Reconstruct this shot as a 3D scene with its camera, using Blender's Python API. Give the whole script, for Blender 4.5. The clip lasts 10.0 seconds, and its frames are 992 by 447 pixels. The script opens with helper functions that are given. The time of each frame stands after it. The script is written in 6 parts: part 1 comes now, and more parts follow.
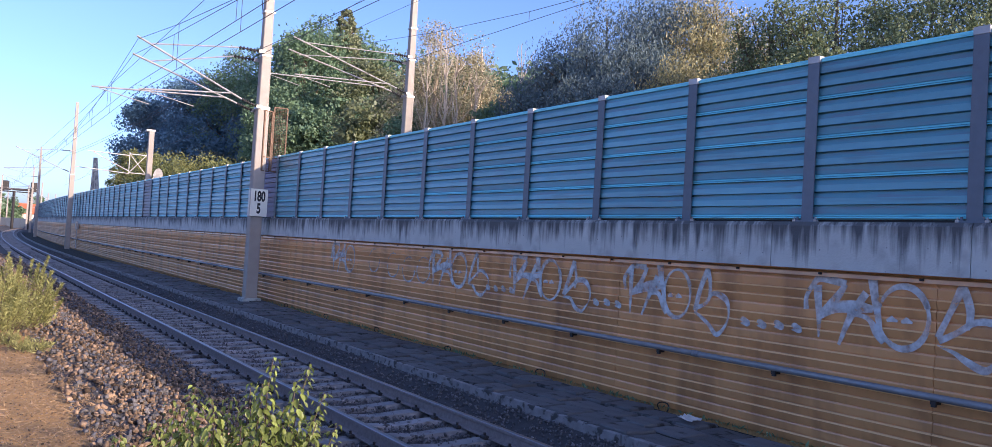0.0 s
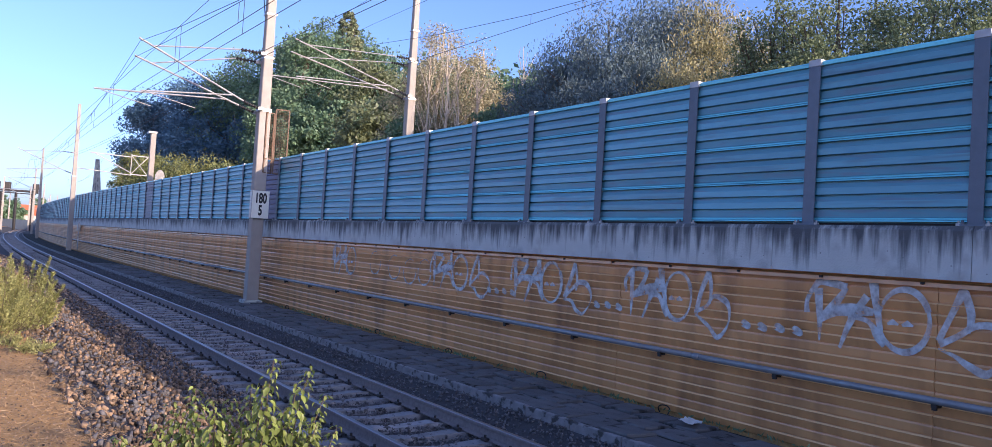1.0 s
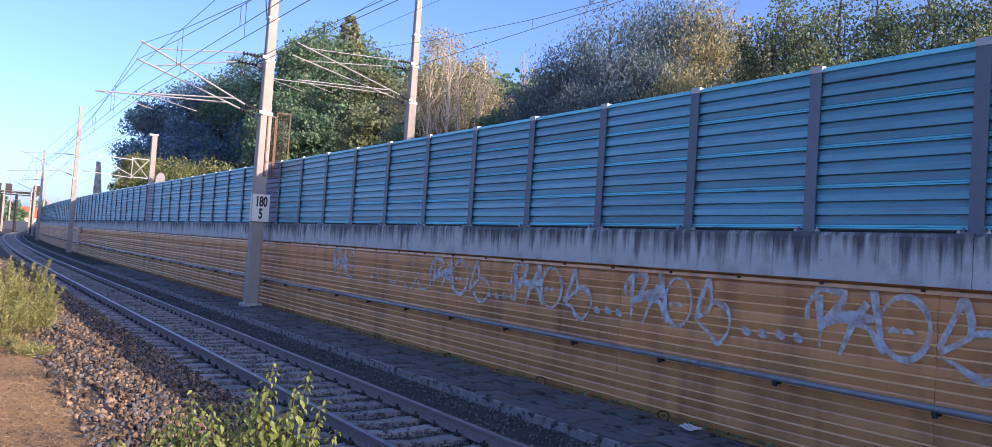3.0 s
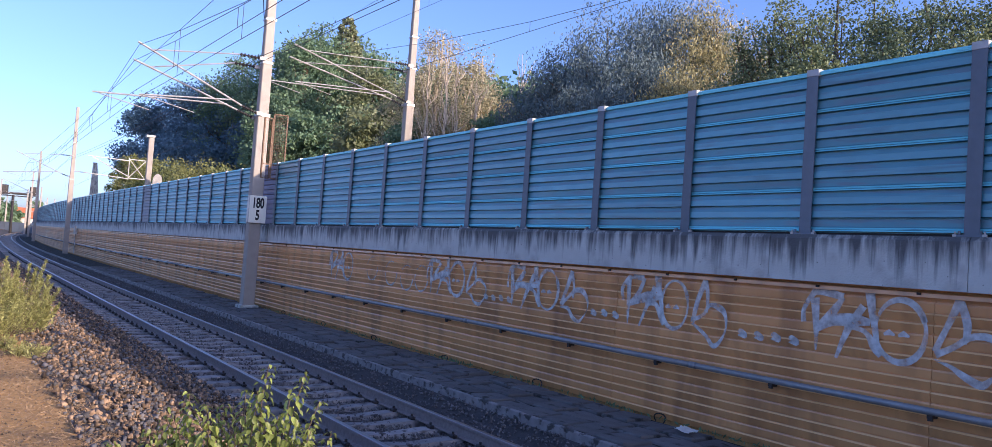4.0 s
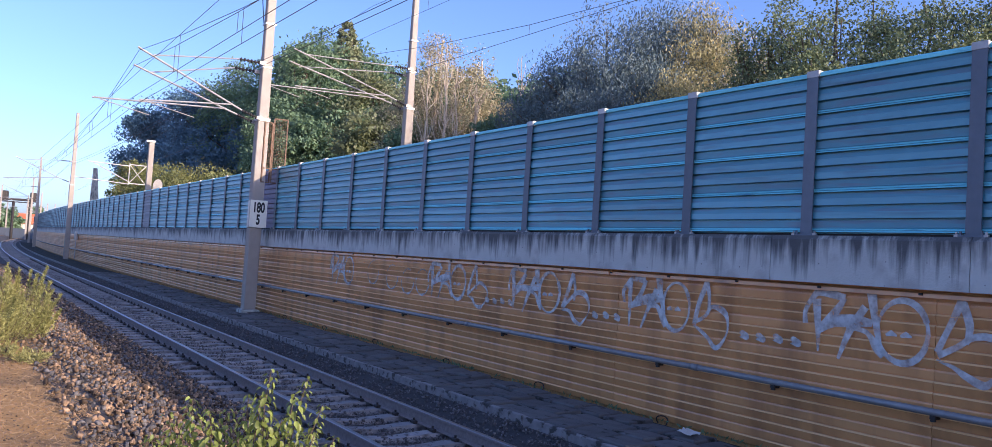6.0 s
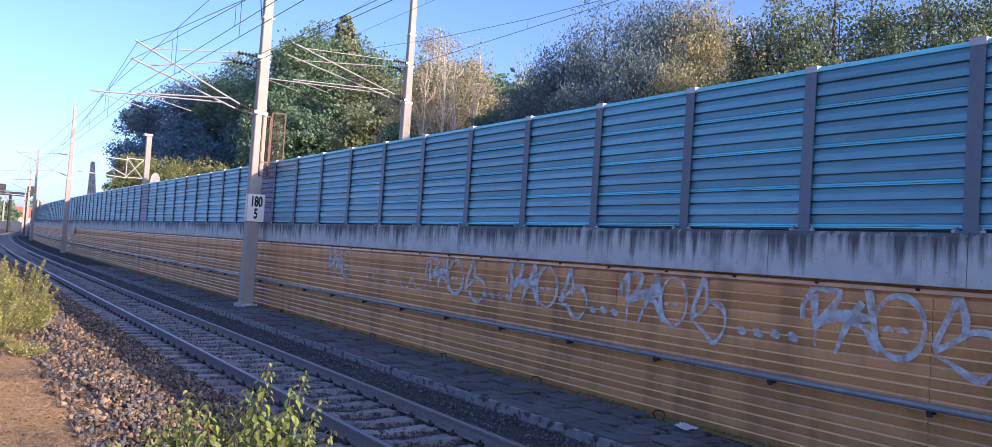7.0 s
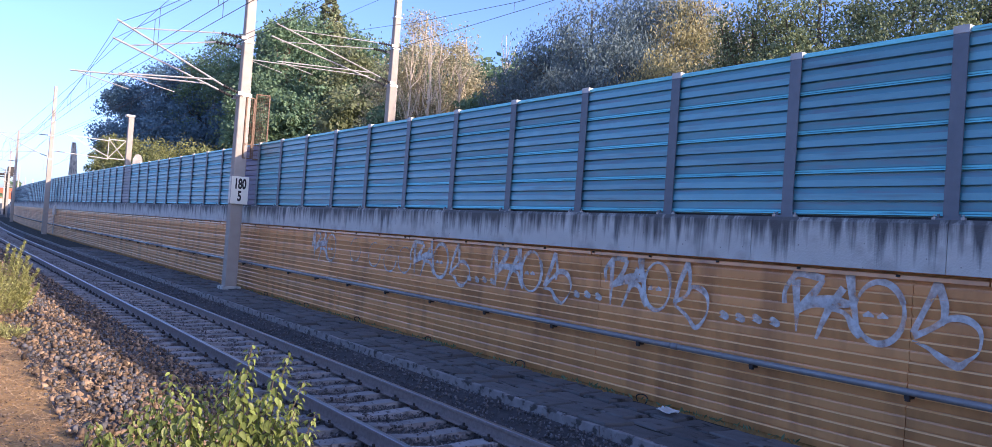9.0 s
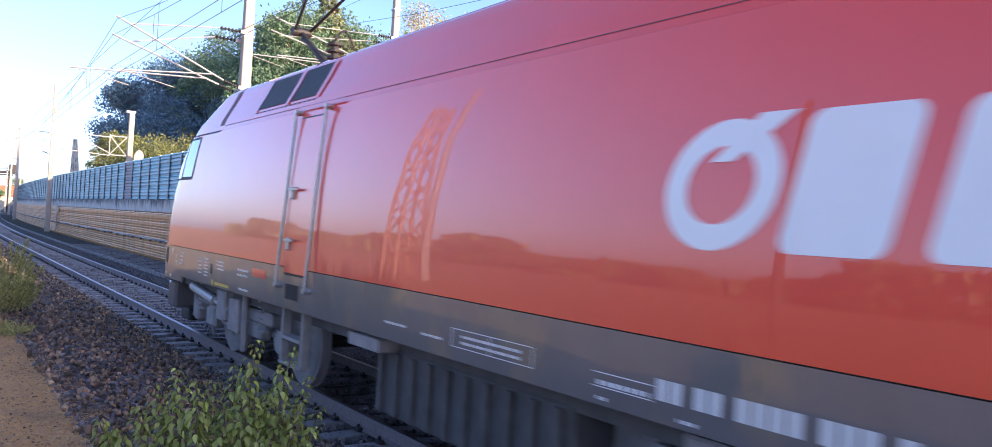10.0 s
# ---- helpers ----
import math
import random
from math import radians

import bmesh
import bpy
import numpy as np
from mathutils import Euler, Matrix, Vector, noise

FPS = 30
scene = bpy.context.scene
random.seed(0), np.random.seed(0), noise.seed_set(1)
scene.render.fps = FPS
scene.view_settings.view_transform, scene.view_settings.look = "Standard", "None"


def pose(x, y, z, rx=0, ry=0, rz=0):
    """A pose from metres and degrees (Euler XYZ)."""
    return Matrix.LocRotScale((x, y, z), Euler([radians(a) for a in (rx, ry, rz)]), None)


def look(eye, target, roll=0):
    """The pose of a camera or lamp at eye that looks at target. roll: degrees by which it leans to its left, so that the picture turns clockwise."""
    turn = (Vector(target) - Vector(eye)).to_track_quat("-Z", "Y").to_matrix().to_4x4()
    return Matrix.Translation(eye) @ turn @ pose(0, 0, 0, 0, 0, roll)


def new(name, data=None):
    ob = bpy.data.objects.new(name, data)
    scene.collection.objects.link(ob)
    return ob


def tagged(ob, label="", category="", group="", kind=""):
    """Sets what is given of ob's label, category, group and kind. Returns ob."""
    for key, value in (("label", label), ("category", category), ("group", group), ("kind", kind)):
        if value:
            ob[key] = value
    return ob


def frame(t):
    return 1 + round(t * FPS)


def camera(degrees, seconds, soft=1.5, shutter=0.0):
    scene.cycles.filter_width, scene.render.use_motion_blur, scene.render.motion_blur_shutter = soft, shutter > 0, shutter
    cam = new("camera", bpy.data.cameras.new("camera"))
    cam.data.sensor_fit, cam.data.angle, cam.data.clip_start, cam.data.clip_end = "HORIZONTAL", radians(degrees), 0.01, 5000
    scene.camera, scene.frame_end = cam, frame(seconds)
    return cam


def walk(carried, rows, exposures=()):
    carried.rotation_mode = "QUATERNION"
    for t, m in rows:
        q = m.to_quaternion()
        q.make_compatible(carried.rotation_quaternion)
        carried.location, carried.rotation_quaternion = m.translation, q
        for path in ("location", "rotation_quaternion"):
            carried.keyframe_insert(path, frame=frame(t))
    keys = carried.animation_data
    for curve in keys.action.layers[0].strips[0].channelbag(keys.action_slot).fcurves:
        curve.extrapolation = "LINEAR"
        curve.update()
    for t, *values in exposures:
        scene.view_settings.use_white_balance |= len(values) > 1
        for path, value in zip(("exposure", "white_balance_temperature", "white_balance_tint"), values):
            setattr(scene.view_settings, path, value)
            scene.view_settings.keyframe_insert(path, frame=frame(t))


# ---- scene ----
EXPO, WARMTH, TINT = 0.82, 5190, 28
# ---- camera ----
FOV = 61.65
PATH = [  # seconds, place, yaw from +y, pitch, roll
    (0.0, 0.000, 0.000, 2.199, -123.365, 1.688, 3.388),
    (0.5, 0.002, 0.002, 2.202, -123.313, 1.758, 3.429),
    (1.0, -0.011, 0.001, 2.199, -123.259, 1.846, 3.514),
    (1.5, -0.004, -0.002, 2.202, -123.277, 1.908, 3.583),
    (2.0, -0.002, -0.002, 2.202, -123.212, 1.951, 3.652),
    (2.5, -0.003, 0.000, 2.206, -123.167, 2.046, 3.745),
    (4.0, -0.009, -0.006, 2.201, -123.396, 2.322, 3.988),
    (4.5, -0.004, -0.003, 2.204, -123.407, 2.420, 3.897),
    (5.0, -0.000, -0.003, 2.198, -123.395, 2.527, 3.742),
    (5.5, -0.004, 0.001, 2.201, -123.348, 2.580, 3.652),
    (7.0, -0.002, -0.000, 2.201, -123.531, 2.168, 3.779),
    (7.5, -0.008, -0.000, 2.202, -123.718, 1.877, 3.978),
    (8.0, -0.012, 0.001, 2.200, -124.024, 1.667, 4.070),
    (8.5, -0.006, -0.004, 2.195, -124.423, 1.477, 4.156),
    (9.0, -0.002, -0.004, 2.196, -124.629, 1.164, 4.136),
    (9.4, 0.001, -0.002, 2.198, -124.623, 0.803, 4.204),
    (9.5, -0.001, -0.000, 2.198, -124.590, 0.774, 3.951),
    (10.0, -0.000, -0.001, 2.199, -124.519, 0.542, 3.356),
]


def aim(x, y, z, yaw, pitch, roll):
    a, b = radians(yaw), radians(pitch)
    way = Vector((-math.sin(a) * math.cos(b), math.cos(a) * math.cos(b), math.sin(b)))
    eye = Vector((x, y, z))
    return look(eye, eye + way, roll)


cam = camera(FOV, 10.0, 0.55, 0.12)
walk(cam, [(t, aim(*row)) for t, *row in PATH], exposures=[(0.0, EXPO, WARMTH, TINT), (4.0, EXPO - 0.04, WARMTH, TINT), (5.7, EXPO - 0.06, WARMTH, TINT), (7.2, EXPO + 0.12, WARMTH, TINT), (9.2, EXPO + 0.24, WARMTH, TINT), (9.45, EXPO + 0.42, WARMTH + 80, TINT), (9.65, EXPO + 0.56, WARMTH + 280, TINT - 3), (10.0, EXPO + 0.60, WARMTH + 380, TINT - 4)])

# ---- light: low evening sun from behind the barrier, clear sky ----
SUN_WAY = Vector((2.2, 1.0, -0.732)).normalized()
world = bpy.data.worlds.new("sky")
scene.world = world
world.use_nodes = True
sky = world.node_tree.nodes.new("ShaderNodeTexSky")
sky.sky_type, sky.sun_disc = "NISHITA", False
sky.sun_elevation = math.asin(-SUN_WAY.z)
sky.sun_rotation = math.atan2(-SUN_WAY.x, -SUN_WAY.y)
sky.air_density, sky.dust_density, sky.ozone_density = 0.70, 1.6, 1.5
bg = world.node_tree.nodes["Background"]
bg.inputs[1].default_value = 0.15
world.node_tree.links.new(sky.outputs[0], bg.inputs[0])
sun = new("sun", bpy.data.lights.new("sun", "SUN"))
sun.data.energy, sun.data.angle, sun.data.color = 4.0, radians(0.6), (1.0, 0.74, 0.38)
sun.matrix_world = look((0, 0, 60), Vector((0, 0, 60)) + SUN_WAY)


# ---- materials ----
def material(name, base, second=None, rough=0.7, metal=0.0, scale=6.0, mix=0.5, bump=0.0, bump_scale=40.0, stretch=(1, 1, 1),
             spec=0.5, coat=0.0, vary=0.0, stain=None, stain_scale=1.2, stain_stretch=(1, 1, 1), stain_lo=0.52, stain_hi=0.68, island=False, translucent=0.0):
    m = bpy.data.materials.new(name)
    m.use_nodes = True
    n, l = m.node_tree.nodes, m.node_tree.links
    b = n["Principled BSDF"]
    b.inputs["Roughness"].default_value, b.inputs["Metallic"].default_value = rough, metal
    b.inputs["Specular IOR Level"].default_value = spec
    b.inputs["Coat Weight"].default_value, b.inputs["Coat Roughness"].default_value = coat, 0.025
    tc = n.new("ShaderNodeTexCoord")
    geo = n.new("ShaderNodeNewGeometry")

    def noise_at(sc, st, detail=5.0):
        mp = n.new("ShaderNodeMapping")
        mp.inputs["Scale"].default_value = st
        l.new(geo.outputs["Position"] if st != (1, 1, 1) or sc < 3 else tc.outputs["Object"], mp.inputs[0])
        t = n.new("ShaderNodeTexNoise")
        t.inputs["Scale"].default_value, t.inputs["Detail"].default_value = sc, detail
        l.new(mp.outputs[0], t.inputs["Vector"])
        return t.outputs["Fac"]

    def mixed(fac, a, c):
        k = n.new("ShaderNodeMix")
        k.data_type = "RGBA"
        l.new(fac, k.inputs[0])
        for s, v in ((k.inputs[6], a), (k.inputs[7], c)):
            if isinstance(v, tuple):
                s.default_value = (*v[:3], 1)
            else:
                l.new(v, s)
        return k.outputs[2]

    def ramp(fac, lo, hi):
        r = n.new("ShaderNodeMapRange")
        r.inputs[1].default_value, r.inputs[2].default_value = lo, hi
        l.new(fac, r.inputs[0])
        return r.outputs[0]

    second = second or tuple(c * 0.7 for c in base)
    colour = mixed(ramp(noise_at(scale, stretch), 0.5 - mix * 0.5, 0.5 + mix * 0.5), second, base)
    if stain:
        colour = mixed(ramp(noise_at(stain_scale, stain_stretch, 8.0), stain_lo, stain_hi), colour, stain)
    if vary:
        hsv = n.new("ShaderNodeHueSaturation")
        src = geo.outputs["Random Per Island"] if island else n.new("ShaderNodeObjectInfo").outputs["Random"]
        r = n.new("ShaderNodeMapRange")
        r.inputs[3].default_value, r.inputs[4].default_value = 1 - vary, 1 + vary
        l.new(src, r.inputs[0])
        l.new(r.outputs[0], hsv.inputs["Value"])
        l.new(colour, hsv.inputs["Color"])
        colour = hsv.outputs[0]
    l.new(colour, b.inputs["Base Color"])
    if bump:
        bp = n.new("ShaderNodeBump")
        bp.inputs["Strength"].default_value, bp.inputs["Distance"].default_value = bump, 0.02
        l.new(noise_at(bump_scale, (1, 1, 1)), bp.inputs["Height"])
        l.new(bp.outputs[0], b.inputs["Normal"])
    if translucent:
        tr = n.new("ShaderNodeBsdfTranslucent")
        l.new(colour, tr.inputs[0])
        ms = n.new("ShaderNodeMixShader")
        ms.inputs[0].default_value = translucent
        l.new(b.outputs[0], ms.inputs[1])
        l.new(tr.outputs[0], ms.inputs[2])
        l.new(ms.outputs[0], n["Material Output"].inputs[0])
    return m


BLUE = material("blue_panel_paint", (0.122, 0.378, 0.492), (0.095, 0.308, 0.412), 0.40, 0.0, 3.0, 0.9, 0.1, 60, vary=0.14, spec=0.9,
                stain=(0.07, 0.16, 0.22), stain_scale=2.2, stain_stretch=(0.4, 1, 6), stain_lo=0.55, stain_hi=0.80)
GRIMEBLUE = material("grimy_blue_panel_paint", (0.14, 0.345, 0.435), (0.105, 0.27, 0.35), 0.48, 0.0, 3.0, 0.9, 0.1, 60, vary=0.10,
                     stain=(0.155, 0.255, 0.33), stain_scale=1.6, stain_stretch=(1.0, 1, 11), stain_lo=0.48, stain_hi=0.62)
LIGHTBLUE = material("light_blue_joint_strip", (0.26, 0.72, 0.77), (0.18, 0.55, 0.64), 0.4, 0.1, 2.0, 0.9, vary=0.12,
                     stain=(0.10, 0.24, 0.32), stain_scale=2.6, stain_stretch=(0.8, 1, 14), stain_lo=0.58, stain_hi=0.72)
MAUVE = material("faded_mauve_panel", (0.23, 0.20, 0.30), (0.17, 0.15, 0.23), 0.6, 0, 3.0, 0.9)
BLACK = material("black_recess", (0.012, 0.012, 0.013), None, 0.7)
PALEPANEL = material("bleached_grey_panel", (0.33, 0.345, 0.39), (0.25, 0.265, 0.30), 0.6, 0, 3.0, 0.9)
POST = material("galvanised_post", (0.165, 0.195, 0.24), (0.12, 0.142, 0.178), 0.55, 0.3, 8.0, 0.8, 0.15, 50, vary=0.1)
CAPM = material("cap_sheet", (0.55, 0.53, 0.52), None, 0.5, 0.4, 8.0)
OCHRE = material("ochre_panel_paint", (0.76, 0.385, 0.14), (0.63, 0.31, 0.11), 0.36, 0.1, 2.0, 0.8, 0.1, 60, vary=0.10, spec=1.0,
                 stain=(0.36, 0.17, 0.065), stain_scale=2.4, stain_stretch=(1, 1, 0.22), stain_lo=0.46, stain_hi=0.74)
# paler paint on the rib ledges, for the sky light they catch
OCHRE_EDGE = material("skylit_ochre_rib_edge", (0.94, 0.64, 0.33), (0.82, 0.50, 0.21), 0.4, 0.1, 2.0, 0.8)
CONCRETE = material("weathered_concrete", (0.56, 0.57, 0.52), (0.42, 0.43, 0.40), 0.9, 0, 2.5, 0.8, 0.4, 45,
                    stain=(0.12, 0.12, 0.13), stain_scale=5.5, stain_stretch=(2.2, 1, 0.32), stain_lo=0.46, stain_hi=0.74)


def run_down_dirt(m, z_top, z_low):
    """Dirt that has run down from the top edge in drips of uneven length, a soot line along the top, small blow holes."""
    n, l = m.node_tree.nodes, m.node_tree.links
    b = n["Principled BSDF"]
    old = b.inputs["Base Color"].links[0].from_socket
    geo = n.new("ShaderNodeNewGeometry")
    sep = n.new("ShaderNodeSeparateXYZ")
    l.new(geo.outputs["Position"], sep.inputs[0])
    high = n.new("ShaderNodeMapRange")
    high.inputs[1].default_value, high.inputs[2].default_value = z_low, z_top
    l.new(sep.outputs[2], high.inputs[0])

    def noise_of(scale, stretch, detail):
        mp, t = n.new("ShaderNodeMapping"), n.new("ShaderNodeTexNoise")
        mp.inputs["Scale"].default_value = stretch
        l.new(geo.outputs["Position"], mp.inputs[0])
        t.inputs["Scale"].default_value, t.inputs["Detail"].default_value = scale, detail
        t.inputs["Roughness"].default_value = 0.62
        l.new(mp.outputs[0], t.inputs["Vector"])
        return t.outputs["Fac"]

    def calc(op, p, q):
        k = n.new("ShaderNodeMath")
        k.operation = op
        for sock, v in zip(k.inputs, (p, q)):
            if isinstance(v, float):
                sock.default_value = v
            else:
                l.new(v, sock)
        return k.outputs[0]

    drips = calc("ADD", calc("MULTIPLY", noise_of(1.0, (9.0, 9.0, 0.55), 5.0), 1.25), calc("MULTIPLY", noise_of(0.8, (1, 1, 1), 3.0), 0.75))
    amount = calc("ADD", drips, calc("MULTIPLY", high.outputs[0], 0.50))
    r = n.new("ShaderNodeMapRange")
    r.inputs[1].default_value, r.inputs[2].default_value, r.inputs[4].default_value = 1.17, 1.49, 0.92
    l.new(amount, r.inputs[0])
    holes = n.new("ShaderNodeTexVoronoi")
    holes.inputs["Scale"].default_value = 7.0
    l.new(geo.outputs["Position"], holes.inputs["Vector"])
    h = n.new("ShaderNodeMapRange")
    h.inputs[1].default_value, h.inputs[2].default_value, h.inputs[3].default_value, h.inputs[4].default_value = 0.05, 0.09, 0.7, 0.0
    l.new(holes.outputs["Distance"], h.inputs[0])
    both = calc("MAXIMUM", r.outputs[0], h.outputs[0])
    mix = n.new("ShaderNodeMix")
    mix.data_type = "RGBA"
    l.new(both, mix.inputs[0])
    l.new(old, mix.inputs[6])
    mix.inputs[7].default_value = (0.075, 0.078, 0.085, 1)
    l.new(mix.outputs[2], b.inputs["Base Color"])


BEAM = material("drip_stained_beam", (0.66, 0.67, 0.63), (0.46, 0.47, 0.45), 0.9, 0, 2.2, 0.9, 0.4, 45, stain=(0.44, 0.44, 0.42), stain_scale=4.0, stain_lo=0.5, stain_hi=0.7)
run_down_dirt(BEAM, 2.745, 2.177)
POLE = material("pole_concrete", (0.42, 0.38, 0.34), (0.33, 0.295, 0.26), 0.85, 0, 4.0, 0.9, 0.25, 50)
STEEL = material("galvanised_steel", (0.50, 0.49, 0.48), (0.38, 0.37, 0.36), 0.5, 0.6, 10.0)
PIPE = material("grey_pipe", (0.31, 0.31, 0.32), (0.22, 0.22, 0.23), 0.5, 0.3, 6.0)
DARK = material("dark_iron", (0.05, 0.045, 0.045), None, 0.6, 0.5, 20.0, bump=0.2)
WIRE = material("weathered_wire", (0.12, 0.115, 0.11), None, 0.6, 0.5, 20.0)
RAILTOP = material("worn_rail_top", (0.40, 0.38, 0.38), (0.30, 0.28, 0.28), 0.38, 1.0, 30.0)
RAILSIDE = material("rusty_rail_web", (0.31, 0.26, 0.245), (0.21, 0.175, 0.165), 0.85, 0.2, 20.0, bump=0.3)
SLEEPER = material("concrete_sleeper", (0.36, 0.345, 0.345), (0.19, 0.18, 0.18), 0.9, 0, 5.0, 0.9, 0.4, 40, vary=0.18,
                   stain=(0.11, 0.095, 0.09), stain_scale=3.5, stain_stretch=(1, 1, 1.2), stain_lo=0.54, stain_hi=0.66)
BALLAST = material("ballast_stone", (0.19, 0.178, 0.18), (0.08, 0.075, 0.077), 0.95, 0, 12.0, 0.8, 0.5, 30, vary=0.45, island=True)
# dark second tone and wide spread mimic the shadows between stones
BALLAST2 = material("brown_ballast_stone", (0.37, 0.255, 0.16), (0.085, 0.056, 0.037), 0.95, 0, 9.0, 0.5, 0.5, 30, vary=0.75, island=True)
SLAB = material("walkway_slab", (0.145, 0.14, 0.14), (0.09, 0.086, 0.086), 0.9, 0, 5.0, 0.6, 0.6, 40, vary=0.25,
                stain=(0.022, 0.022, 0.02), stain_scale=3.4, stain_stretch=(1, 1.6, 1), stain_lo=0.57, stain_hi=0.66)
DARKBED = material("near_black_bed", (0.016, 0.018, 0.012), (0.008, 0.009, 0.007), 0.95, 0, 12.0, 0.8, 0.8, 30)
KERB = material("kerb_concrete", (0.34, 0.315, 0.31), (0.15, 0.14, 0.14), 0.9, 0, 7.0, 0.7, 0.5, 40,
                stain=(0.06, 0.057, 0.055), stain_scale=5.5, stain_stretch=(1, 1, 1.2), stain_lo=0.52, stain_hi=0.60)
STEM = material("shrub_stem", (0.15, 0.11, 0.07), None, 0.8)


def ground_material():
    m = material("dry_ground", (0.58, 0.345, 0.12), (0.31, 0.175, 0.062), 0.95, 0, 22.0, 0.6, 1.0, 28,
                 stain=(0.22, 0.145, 0.07), stain_scale=1.8, stain_lo=0.5, stain_hi=0.75)
    return m


GROUND = ground_material()
BED = material("dark_stone_dust", (0.08, 0.074, 0.075), (0.042, 0.039, 0.04), 0.95, 0, 14.0, 0.8, 0.6, 40)

# ---- building helpers ----
def part(name, bm, mat, parent=None, label="", smooth=False):
    me = bpy.data.meshes.new(name)
    bm.to_mesh(me)
    bm.free()
    for mt in mat if isinstance(mat, (list, tuple)) else [mat]:
        me.materials.append(mt)
    if smooth:
        me.shade_smooth()
    ob = new(name, me)
    ob.parent = parent
    if label:
        ob["label"] = label
    return ob


def share(name, me, m, parent=None):
    ob = new(name, me)
    ob.parent = parent
    ob.matrix_basis = m
    return ob


def root(name, m, label, category, group="", kind=""):
    ob = new(name)
    ob.matrix_basis = m
    return tagged(ob, label, category, group, kind)


def box(bm, x0, x1, y0, y1, z0, z1, bevel=0.0, m=None):
    mm = Matrix.LocRotScale(((x0 + x1) / 2, (y0 + y1) / 2, (z0 + z1) / 2), None, (abs(x1 - x0), abs(y1 - y0), abs(z1 - z0)))
    got = bmesh.ops.create_cube(bm, size=1, matrix=(m or Matrix()) @ mm)
    if bevel:
        edges = list({e for v in got["verts"] for e in v.link_edges})
        bmesh.ops.bevel(bm, geom=edges, offset=bevel, segments=1, affect="EDGES")
    return bm


def tube(bm, a, b, r, seg=8, r2=None):
    a, b = Vector(a), Vector(b)
    d = b - a
    m = Matrix.Translation((a + b) / 2) @ d.to_track_quat("Z", "Y").to_matrix().to_4x4()
    bmesh.ops.create_cone(bm, cap_ends=True, segments=seg, radius1=r, radius2=r if r2 is None else r2, depth=d.length, matrix=m)
    return bm


def pipe_run(bm, points, r, seg=5):
    """One connected round run through the points."""
    pts = [Vector(p) for p in points]
    rings = []
    for i, p in enumerate(pts):
        d = (pts[min(i + 1, len(pts) - 1)] - pts[max(i - 1, 0)]).normalized()
        q = d.to_track_quat("Z", "Y")
        rings.append([bm.verts.new(p + q @ Vector((r * math.cos(6.2832 * k / seg), r * math.sin(6.2832 * k / seg), 0))) for k in range(seg)])
    for a, b in zip(rings, rings[1:]):
        for k in range(seg):
            bm.faces.new((a[k], a[(k + 1) % seg], b[(k + 1) % seg], b[k]))
    bm.faces.new(rings[0][::-1])
    bm.faces.new(rings[-1])
    return bm


def lathe(bm, a, b, profile, seg=10):
    """A turned body from a to b; profile: (share of the way, radius)."""
    a, b = Vector(a), Vector(b)
    q = (b - a).to_track_quat("Z", "Y")
    rings = []
    for t, r in profile:
        rings.append([bm.verts.new(a.lerp(b, t) + q @ Vector((r * math.cos(6.2832 * k / seg), r * math.sin(6.2832 * k / seg), 0))) for k in range(seg)])
    for c, d in zip(rings, rings[1:]):
        for k in range(seg):
            bm.faces.new((c[k], c[(k + 1) % seg], d[(k + 1) % seg], d[k]))
    bm.faces.new(rings[0][::-1])
    bm.faces.new(rings[-1])
    return bm


def sheds(n, core, r):
    return [(0, core)] + [p for i in range(n) for p in (((i + 0.25) / n, core), ((i + 0.35) / n, r), ((i + 0.65) / n, r), ((i + 0.75) / n, core))] + [(1, core)]


def extrude(bm, profile, x0, x1, mats=None):
    """A closed profile of (y, z) drawn along x."""
    a = [bm.verts.new((x0, y, z)) for y, z in profile]
    b = [bm.verts.new((x1, y, z)) for y, z in profile]
    n = len(profile)
    for i in range(n):
        f = bm.faces.new((a[i], a[(i + 1) % n], b[(i + 1) % n], b[i]))
        if mats:
            f.material_index = mats[i]
    bm.faces.new(a[::-1])
    bm.faces.new(b)
    bmesh.ops.recalc_face_normals(bm, faces=bm.faces)
    return bm


def mesh_of(name, verts, faces, mats, smooth=False):
    me = bpy.data.meshes.new(name)
    me.from_pydata(verts, [], faces)
    for mt in mats if isinstance(mats, (list, tuple)) else [mats]:
        me.materials.append(mt)
    if smooth:
        me.shade_smooth()
    return me


# ---- the line of the railway: straight, then a wide bend to the right ----
BEND_AT, BEND = 48.7, 0.000552
TRACK, WALL = -5.08, -8.80


def along(s, off):
    """Place and heading (degrees) at s metres along the line, off metres to its left."""
    th = max(s - BEND_AT, 0) * BEND
    x = min(s, BEND_AT) + math.sin(th) / BEND + off * math.sin(th)
    y = -(1 - math.cos(th)) / BEND + off * math.cos(th)
    return x, y, -math.degrees(th)


def on_line(s, off, z=0.0):
    x, y, h = along(s, off)
    return pose(x, y, z, 0, 0, h)


def smooth_step(a, b, v):
    v = min(max((v - a) / (b - a), 0), 1)
    return v * v * (3 - 2 * v)


